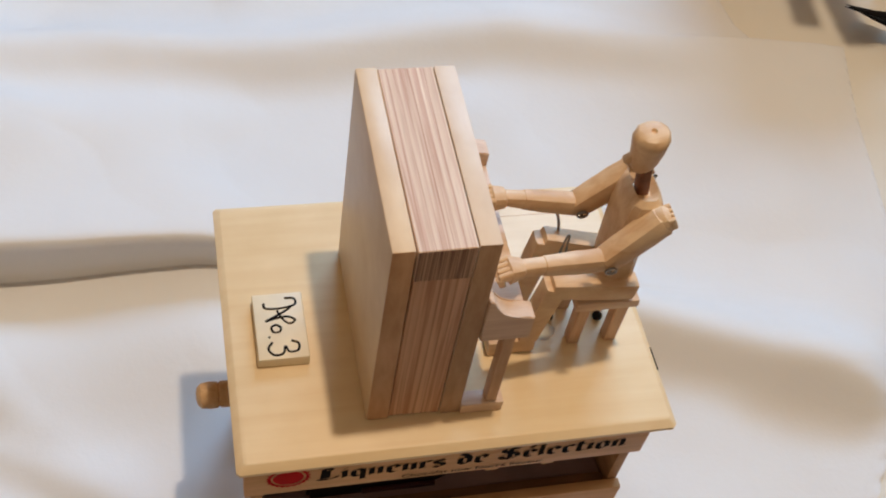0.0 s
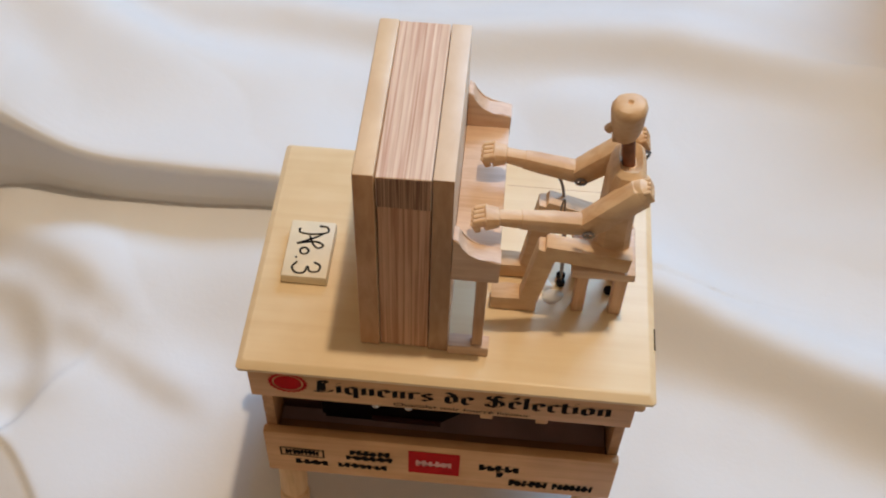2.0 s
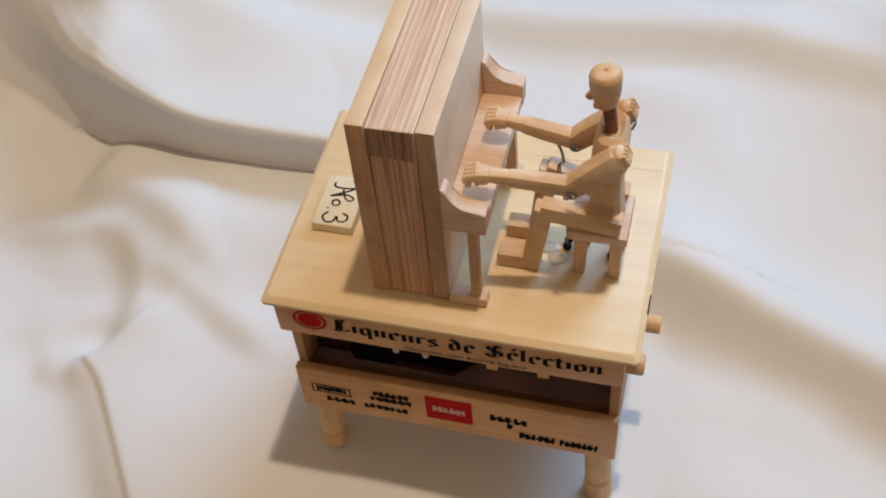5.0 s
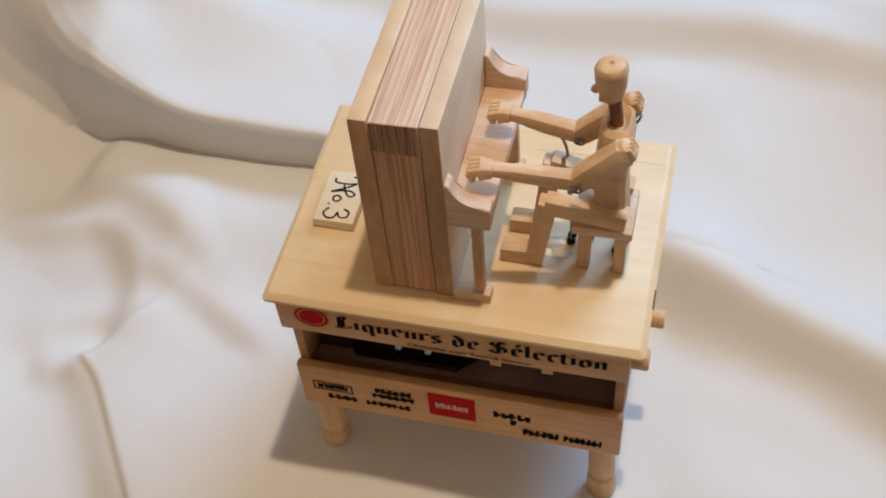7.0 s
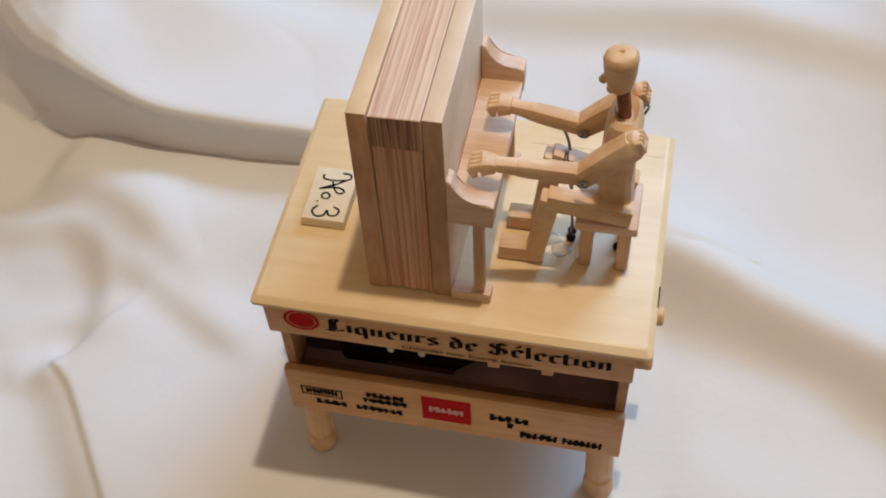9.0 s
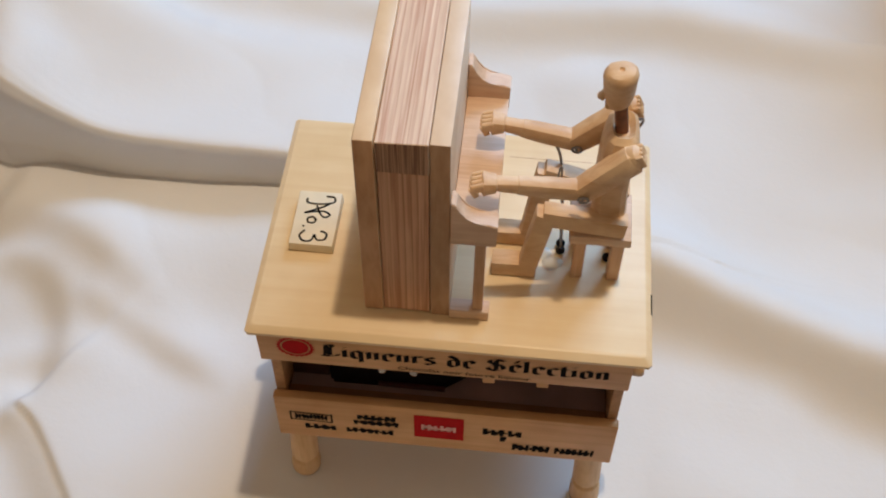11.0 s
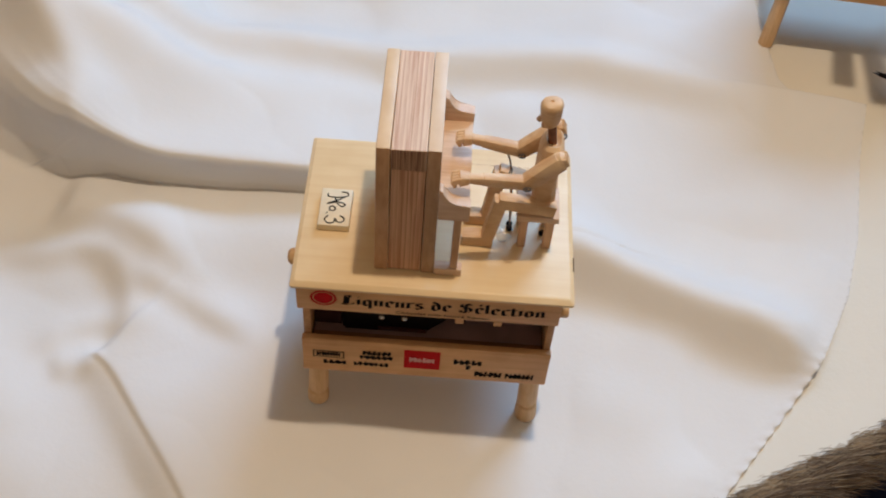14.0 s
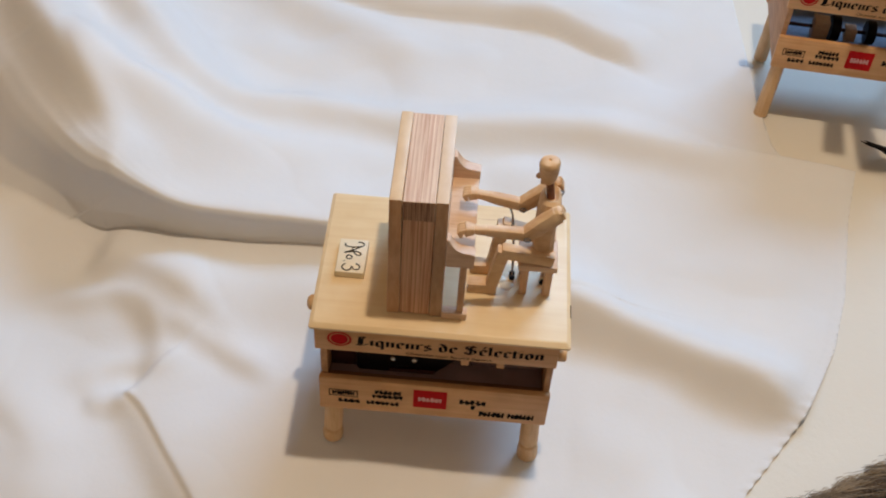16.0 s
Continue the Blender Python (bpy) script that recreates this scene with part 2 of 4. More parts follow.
def stem(x):
    return [(x - 0.12, 0.80), (x, 0.94), (x, 0.10), (x + 0.13, 0.22)]


BOWL = [(0.66, 0.18), (0.42, 0.02), (0.2, 0.2), (0.2, 0.8), (0.42, 0.98), (0.64, 0.82)]
RING = [(0.2, 0.2), (0.2, 0.8), (0.42, 0.98), (0.66, 0.8), (0.66, 0.2), (0.42, 0.02), (0.2, 0.2)]
# broken-letter shapes: advance, then the pen's strokes, x-height 1
BROKEN = {
    "L": (1.16, [[(0.36, 1.42), (0.3, 0.2), (0.12, 0.1)], [(0.06, 0.1), (0.5, 0.02), (0.9, 0.16), (1.0, 0.36)], [(0.34, 1.38), (0.62, 1.48), (0.74, 1.3), (0.6, 1.12)], [(0.54, 1.2), (0.52, 0.2)]]),
    "S": (1.22, [[(0.98, 1.28), (0.62, 1.48), (0.24, 1.34), (0.2, 1.06), (0.52, 0.86), (0.94, 0.66), (1.0, 0.3), (0.62, 0.02), (0.2, 0.14), (0.12, 0.36)], [(0.58, 1.36), (0.58, 0.16)], [(0.3, 0.6), (0.86, 0.94)]]),
    "i": (0.44, [stem(0.2), [(0.18, 1.24), (0.24, 1.32)]]),
    "u": (0.86, [stem(0.2), stem(0.62)]),
    "n": (0.86, [stem(0.2), [(0.2, 0.8), (0.5, 1.0), (0.62, 0.86), (0.62, 0.1), (0.75, 0.22)]]),
    "r": (0.64, [stem(0.2), [(0.22, 0.8), (0.48, 0.98), (0.56, 0.86)]]),
    "e": (0.80, [BOWL, [(0.64, 0.82), (0.6, 0.62), (0.24, 0.44)]]),
    "é": (0.80, [BOWL, [(0.64, 0.82), (0.6, 0.62), (0.24, 0.44)], [(0.42, 1.2), (0.54, 1.52)]]),
    "c": (0.74, [BOWL]),
    "o": (0.88, [RING]),
    "q": (0.90, [RING, [(0.66, 0.9), (0.66, -0.36), (0.76, -0.3)]]),
    "d": (0.88, [RING, [(0.66, 0.8), (0.5, 1.15), (0.2, 1.36)]]),
    "s": (0.78, [[(0.62, 0.84), (0.42, 0.98), (0.2, 0.84), (0.24, 0.62), (0.6, 0.42), (0.64, 0.18), (0.4, 0.02), (0.18, 0.16)]]),
    "l": (0.46, [[(0.08, 1.38), (0.2, 1.48), (0.2, 0.1), (0.33, 0.2)]]),
    "t": (0.60, [[(0.22, 1.24), (0.22, 0.12), (0.4, 0.02), (0.52, 0.14)], [(0.04, 0.93), (0.5, 0.93)]]),
    " ": (0.5, []),
}


def broken_lettering(words, x0, x1, z, height, y, parent):
    """Words in broken letters, written with a broad pen held aslant, one mesh for each word."""
    sx = (x1 - x0) / sum(BROKEN[c][0] for c in words)
    sz, at, bm, depth = height / 1.5, x0, bmesh.new(), 0
    nib = Vector((0.135, 0.07))
    for c in words + " ":
        wide, strokes = BROKEN[c]
        if c == " ":
            part("lettering", bm, INK, parent)
            bm = bmesh.new()
        for stroke in strokes:
            for p, q in zip(stroke, stroke[1:]):
                p, q = Vector(p), Vector(q)
                depth += 1
                corners = [p - nib, p + nib, q + nib, q - nib]
                if abs((q - p).normalized().cross(nib.normalized())) < 0.35:
                    n = Vector((-(q - p).y, (q - p).x)).normalized() * 0.05
                    corners = [p - nib, p + n, q + nib, q - n]
                flat(bm, [(at + sx * k.x, z + sz * k.y) for k in corners], y - 0.002 * (depth % 7))
        at += sx * wide


def flat(bm, outline, y):
    bm.faces.new([bm.verts.new((x, y, z)) for x, z in outline])


def bars(x0, x1, z0, z1, count, y, lean=0.0):
    """A word as one shape: a band with strokes of uneven height above and below it."""
    bm = bmesh.new()
    step, tall = (x1 - x0) / count, z1 - z0
    upper, lower = [], []
    for k in range(count):
        a = x0 + k * step
        w = step * random.uniform(0.45, 0.6)
        hi = z1 - random.choice((0, 0, 0.12)) * tall
        notch = z0 + random.choice((0.5, 0.62, 0.8)) * tall
        upper += [(a, notch), (a + lean, hi), (a + w + lean, hi), (a + w, notch)]
        v = step * random.uniform(0.4, 0.6)
        dip = z0 + random.choice((0.2, 0.32, 0.42)) * tall
        lower += [(a, dip), (a, z0), (a + v, z0), (a + v, dip)]
    flat(bm, upper + lower[::-1], y)
    bmesh.ops.triangulate(bm, faces=bm.faces)
    return bm


# ---- the room: unseen plain walls close it round the table and bounce warm fill ----
def structure(name, bm, material, label):
    return tagged(part(name, bm, material, None), label, kind="structure")


structure("floor", slab(-2500, 2500, -2500, 2300, -790, -740, 0, 1, 0), FLOORING, "brown oak floor of the room")
structure("ceiling", slab(-2500, 2500, -2500, 2300, 2900, 2940, 0, 1, 0), WALL, "unseen tan ceiling that bounces warm light")
structure("wall_south", slab(-2500, 2500, -2560, -2500, -740, 2900, 0, 1, 0), WALL, "unseen tan wall that bounces warm light")
structure("wall_west", slab(-2560, -2500, -2500, 2300, -740, 2900, 0, 1, 0), WALL, "unseen tan wall that bounces warm light")
bm = bmesh.new()
for x0, x1, z0, z1 in ((-2500, 240, -740, 2900), (2060, 2500, -740, 2900), (240, 2060, -740, 1390), (240, 2060, 2610, 2900)):
    box(bm, x0, x1, 2300, 2360, z0, z1)
structure("wall_north", bm, WALL, "unseen tan wall with a window opening")
bm = bmesh.new()
for x0, x1, z0, z1 in ((240, 250, 1390, 2610), (2050, 2060, 1390, 2610), (250, 2050, 1390, 1400), (250, 2050, 2600, 2610)):
    box(bm, x0, x1, 2295, 2358, z0, z1)
structure("window_1", bm, WALL, "plain frame of the window")
structure("wall_east", slab(2500, 2560, -2500, 2300, -740, 2900, 0, 1, 0), WALL, "unseen tan wall that bounces warm light")

# ---- round table with its cloths ----
TX, TY, TR = -60, 440, 570
table = thing("round_table", "round wooden table hidden under white cloths", "table")
part("tabletop", lathe(bmesh.new(), [(-32, TR - 6), (-29, TR), (-10, TR), (-7, TR - 4)], Matrix.Translation((TX, TY, 0)), 96), FLOORING, table)
for ax, ay in ((1, 1), (1, -1), (-1, 1), (-1, -1)):
    part("leg", lathe(bmesh.new(), [(-740, 22), (-400, 26), (-30, 32)], Matrix.Translation((TX + ax * 330, TY + ay * 330, 0)), 16), FLOORING, table)


def fold(X, Y, pts, height, front, back, ends=(0.25, 0.25), crisp=False):
    """The height that a fold along a line gives: steep to its right-hand side (front, at the line's start and end), gentle to its left."""
    line = np.array([(p.x, p.y) for p in curve_points([(x, y, 0) for x, y in pts], 10)])
    seg = np.diff(line, axis=0)
    length = np.hypot(*seg.T)
    start = np.concatenate(([0], np.cumsum(length)))
    best, side, along = np.full(X.shape, 1e9), np.zeros(X.shape), np.zeros(X.shape)
    for k in range(len(seg)):
        px, py = X - line[k, 0], Y - line[k, 1]
        t = np.clip((px * seg[k, 0] + py * seg[k, 1]) / length[k] ** 2, 0, 1)
        d = np.hypot(px - t * seg[k, 0], py - t * seg[k, 1])
        near = d < best
        best = np.where(near, d, best)
        side = np.where(near, seg[k, 0] * py - seg[k, 1] * px, side)
        along = np.where(near, (start[k] + t * length[k]) / start[-1], along)
    a, b = ends
    rise = np.clip(along / max(a, 1e-6), 0, 1) * np.clip((1 - along) / max(b, 1e-6), 0, 1)
    rise = rise * rise * (3 - 2 * rise)
    f0, f1 = front if isinstance(front, tuple) else (front, front)
    q = best / (f0 + (f1 - f0) * np.clip(along * 2.2, 0, 1))
    steep = np.clip(1 - q ** 1.7, 0, 1) if crisp else np.exp(-q ** 2)
    h0, h1 = height if isinstance(height, tuple) else (height, height)
    height = h0 + (h1 - h0) * np.clip(along * 2.2, 0, 1)
    return height * rise * np.where(side > 0, np.exp(-(best / back) ** 2), steep)


FOLDS = [
    # line, height, width to the front, width to the back, how far the ends taper, a crisp foot
    ([(0, 200), (84, 157), (130, 134), (190, 108), (270, 72), (345, 30)], 26, 20, 30, (0.32, 0.1)),
    ([(-430, 560), (-330, 470), (-225, 342), (-132, 347), (-45, 343), (100, 361), (200, 347), (341, 337)], (40, 20), (30, 22), 34, (0.05, 0.2)),
    ([(-450, 520), (-318, 321), (-228, 285), (-145, 269), (-90, 262)], 34, 38, 26, (0.15, 0.4)),
    ([(-430, 440), (-323, 297), (-270, 234), (-245, 191), (-255, 185)], 9, 14, 16, (0.2, 0.3)),
    ([(-330, 640), (-190, 540), (-60, 470), (60, 452)], 14, 26, 30, (0.2, 0.4)),
    ([(-200, 560), (-75, 545), (74, 538), (142, 503), (195, 470)], 17, 22, 55, (0.2, 0.12), True),
    ([(100, 420), (200, 395), (300, 352), (372, 338)], 6, 18, 34, (0.3, 0.1)),
    ([(-226, 34), (-206, 18), (-180, -17), (-151, -57), (-116, -108)], 11.0, 16, 60, (0.06, 0.2)),
    ([(-225, 33), (-206, 18), (-180, -17), (-151, -57), (-116, -108)], 3.0, 2.4, 60, (0.05, 0.2), True),
    ([(-268, 26), (-244, 54), (-216, 60), (-196, 40)], 4.5, 8, 16, (0.3, 0.3)),
    ([(-250, 16), (-234, 24), (-216, 31)], 6.0, 8, 14, (0.3, 0.2)),
    ([(-330, 120), (-280, 115), (-251, 121), (-224, 109), (-207, 80), (-203, 38)], 9.0, 10, 22, (0.3, 0.2)),
    ([(-211, 103), (-162, 79), (-109, 53)], 7.5, 9, 20, (0.2, 0.3)),
    ([(-287, 159), (-246, 151), (-206, 132), (-162, 103), (-136, 85)], 12, 13, 34, (0.12, 0.4)),
    ([(-290, 175), (-230, 158), (-170, 152), (-100, 152), (-20, 150)], 17, 48, 60, (0.4, 0.3)),
    ([(-420, 120), (-330, 60), (-280, -10), (-250, -90)], 7, 30, 40, (0.2, 0.2)),
    ([(-340, 30), (-290, 4), (-255, -40)], 4, 14, 24, (0.3, 0.3)),
]
# the big fold that leans over: the line of its lip, its height there and how far its foot runs out
LEDGE = [(-560, 600, 44, 75), (-430, 400, 56, 78), (-352, 290, 68, 74), (-319, 244, 76, 46), (-291, 209, 80, 22), (-266, 190, 78, 8), (-244, 184, 60, 0), (-205, 179, 42, 0), (-163, 180, 38, 0), (-95, 184, 31, 0), (-20, 178, 19, 0), (60, 164, 0, 0)]
HEM = [(-300, 60), (-100, 155), (-27, 208), (-4, 225), (67, 277), (130, 308), (190, 327), (280, 345), (344, 362)]


def hem_x(y):
    if y > 344:
        return float(np.interp(y, (344, 346, 348, 350, 354, 370, 440, 1000), (362, 338, 318, 306, 298, 290, 284, 260)))
    ys, xs = zip(*HEM)
    return float(np.interp(y, ys, xs)) + (0.5 * math.sin(y * 0.62 + 0.9 * math.sin(y * 0.11)) if y < 70 else 0)


def droop(X, Y):
    r = np.hypot(X - TX, Y - TY)
    over = np.clip(r - (TR - 8), 0, None)
    return -np.minimum(over ** 2 / 60.0, over * 3.2)


def heights(folds, X, Y):
    """All folds on one even grid, softened there, then read off at the places asked for."""
    step = 2.5
    gx, gy = np.arange(-670, 670, step), np.arange(-270, 1020, step)
    GX, GY = np.meshgrid(gx, gy)
    total = np.zeros(GX.shape)
    exact = np.zeros(X.shape)
    for f in folds:
        if len(f) > 5:
            exact += fold(X, Y, *f)
            continue
        H = fold(GX, GY, *f)
        for _ in range(14 if np.max(f[2]) > 30 else 4):
            H[1:-1] = 0.25 * H[:-2] + 0.5 * H[1:-1] + 0.25 * H[2:]
            H[:, 1:-1] = 0.25 * H[:, :-2] + 0.5 * H[:, 1:-1] + 0.25 * H[:, 2:]
        total += H
    # slack between the folds
    rng = random.Random(11)
    slack = np.zeros(GX.shape)
    for _ in range(26):
        wave, way, shift = rng.uniform(55, 190), rng.uniform(0, math.pi), rng.uniform(0, 6.28)
        slack += 0.0058 * wave * np.sin((GX * math.cos(way) + GY * math.sin(way)) * 2 * math.pi / wave + shift)
    total += np.where(slack < 0, 0.2 * slack, slack)
    u, v = (X - gx[0]) / step, (Y - gy[0]) / step
    i, j = np.clip(u.astype(int), 0, len(gx) - 2), np.clip(v.astype(int), 0, len(gy) - 2)
    u, v = u - i, v - j
    return exact + (total[j, i] * (1 - u) + total[j, i + 1] * u) * (1 - v) + (total[j + 1, i] * (1 - u) + total[j + 1, i + 1] * u) * v


def ledge(X, Y):
    """Moves the cloth into one fold with a rounded lip over a hollow front; gives the new places and the height."""
    line = np.array([tuple(p) for p in curve_points([p[:3] for p in LEDGE], 8)])
    runs = np.interp(np.arange(len(line)) / 8, np.arange(len(LEDGE)), [p[3] for p in LEDGE])
    best, N, H, S, foot = np.full(X.shape, 1e9), np.zeros(X.shape + (2,)), np.zeros(X.shape), np.zeros(X.shape), np.zeros(X.shape)
    soft_h, soft_w = np.zeros(X.shape), np.zeros(X.shape)
    for k, (a, b) in enumerate(zip(line[:-1], line[1:])):
        v = b[:2] - a[:2]
        size = np.hypot(*v)
        px, py = X - a[0], Y - a[1]
        t = np.clip((px * v[0] + py * v[1]) / size ** 2, 0, 1)
        dx, dy = px - t * v[0], py - t * v[1]
        d = np.hypot(dx, dy)
        near = d < best
        sign = np.where(v[0] * dy - v[1] * dx > 0, -1.0, 1.0)
        best = np.where(near, d, best)
        S = np.where(near, sign * d, S)
        H = np.where(near, a[2] + (b[2] - a[2]) * t, H)
        foot = np.where(near, runs[k] + (runs[k + 1] - runs[k]) * t, foot)
        away = np.stack((dx, dy), -1) * (sign / np.maximum(d, 1e-6))[..., None]
        side = np.array((v[1], -v[0])) / size
        N = np.where(near[..., None], np.where((d > 0.5)[..., None], away, side), N)
        w = 1 / (d * d + 300) ** 2
        soft_h, soft_w = soft_h + w * (a[2] + b[2]) / 2, soft_w + w
    soft_h = soft_h / soft_w
    H = np.where(S > 0, H, H + (soft_h - H) * np.clip(best / 50, 0, 1))
    for _ in range(24):
        for field in (H, foot, N[..., 0], N[..., 1]):
            field[1:-1] = 0.25 * field[:-2] + 0.5 * field[1:-1] + 0.25 * field[2:]
            field[:, 1:-1] = 0.25 * field[:, :-2] + 0.5 * field[:, 1:-1] + 0.25 * field[:, 2:]
    lip, wide = 0.32 * H, 1.40 * H + 0.3 * np.minimum(H, 10) + 0.01 + 0.5 * foot
    u = S + lip
    q = u / wide
    stops = (0, 0.1, 0.2, 0.3, 0.4, 0.5, 0.6, 0.8, 1.0)
    out = lip * np.interp(q, stops, (-1, -0.64, -0.33, -0.11, 0, -0.02, -0.12, -0.34, -0.36)) + foot * np.interp(q, (0, 0.2, 0.6, 1), (0, 0.05, 0.5, 1))
    back = 60 + 1.3 * H
    tall = np.where(u < 0, np.exp(-(u / back) ** 2), np.interp(q, stops, (1, 0.994, 0.975, 0.93, 0.83, 0.70, 0.54, 0.21, 0)))
    reach = 70.0
    rest = foot - 0.36 * lip + np.clip((u - wide) / reach, 0, 1) * (wide + reach - 0.64 * lip - foot)
    new_s = np.where(u <= 0, S, np.where(u < wide, out, np.where(u < wide + reach, rest, S)))
    move = (new_s - S)[..., None] * N
    move[best > 260] = 0
    return X + move[..., 0], Y + move[..., 1], H * tall * np.clip((260 - best) / 90, 0, 1)


def sheet(name, x_range, right_of, ys, columns, lift, material, label, category, folds, hemmed=False):
    xs = np.linspace(*x_range, columns)
    if folds:
        xs = np.concatenate((np.arange(-640, -330, 3.2), np.arange(-330, -90, 1.6), np.arange(-90, 641, 3.0)))
    X, Y = np.meshgrid(xs, np.array(ys))
    R = np.array([right_of(y) for y in ys])[:, None]
    X = np.minimum(X, R)
    E = np.abs(R - X)
    Z = np.full(X.shape, float(lift))
    if folds:
        X, Y, tall = ledge(X, Y)
        Z = Z + tall + heights(folds, X, Y)
    # the cloth lies flat under the stands
    for cx, cy, rx, ry in ((0, 62, 95, 78), (362, 462, 100, 80)):
        q = np.clip((np.hypot((X - cx) / rx, (Y - cy) / ry) - 0.85) / 0.4, 0, 1)
        q = q * q * (3 - 2 * q)
        Z = lift + (Z - lift) * q
        if folds and cx == 0:
            Z = Z + (1 - q) * np.clip((10 - X) / 80.0, 0, 1.2) * 5.0
    if hemmed:
        rest = np.exp(-(E / np.where(Y < 350, 22.0, 45.0)) ** 2)
        Z = lift + (Z - lift) * (1 - np.where(Y < 350, 0.7, 0.95) * rest)
        near = np.where(Y < 350, np.exp(-((E - 5.5) / 1.6) ** 2) * 0.7, 0)
        crimp = np.where(Y < 85, np.sin(Y * 0.62 + 0.8 + 0.9 * np.sin(Y * 0.11)) * np.exp(-(E / 5.0) ** 2) * 0.4, 0)
        Z = Z + near + crimp
    if not hemmed:
        # trimmed round
        far = np.maximum(np.hypot(X - TX, Y - TY), 1.0)
        near_rim = np.minimum(1.0, (TR + 1) / far)
        X, Y = np.where(far < TR + 13, TX + (X - TX) * near_rim, X), np.where(far < TR + 13, TY + (Y - TY) * near_rim, Y)
    Z = Z + droop(X, Y)
    verts = np.stack((X, Y, Z), -1).reshape(-1, 3) * MM
    n, m = X.shape
    idx = np.arange(n * m).reshape(n, m)
    faces = np.stack((idx[:-1, :-1], idx[:-1, 1:], idx[1:, 1:], idx[1:, :-1]), -1).reshape(-1, 4)
    wide = X.reshape(-1)[faces]
    faces = faces[(np.abs(wide[:, 1] - wide[:, 0]) + np.abs(wide[:, 2] - wide[:, 3]) > 0.05) & (np.abs(wide[:, 0] - wide[:, 3]) + np.abs(wide[:, 1] - wide[:, 2]) < 14)]
    if not hemmed:
        flat_r = np.hypot(X - TX, Y - TY).reshape(-1)
        faces = faces[(flat_r[faces] < TR + 2).all(1)]
    me = bpy.data.meshes.new(name)
    me.from_pydata(verts.tolist(), [], faces.tolist())
    me.shade_smooth()
    me.materials.append(material)
    ob = tagged(new(name, me), label, category)
    thick = ob.modifiers.new("thickness", "SOLIDIFY")
    thick.thickness, thick.offset = 0.0011, -1
    return ob


sheet("tablecloth", (-640, 640), hem_x, list(np.arange(-250, 150, 1.7)) + list(np.arange(150, 342, 2.4)) + [343, 344, 345, 346, 347, 348, 350, 352, 354, 356, 358, 360, 363] + list(np.arange(366, 1000, 4)), 440, 0.0,
      CLOTH, "rumpled white cotton tablecloth with a stitched hem", "tablecloth", FOLDS, True)
sheet("under_cloth", (40, 640), lambda y: 640, list(np.arange(-250, 1000, 8)), 90, -2.6, UNDER, "off-white woollen underlay under the tablecloth", "cloth", [])


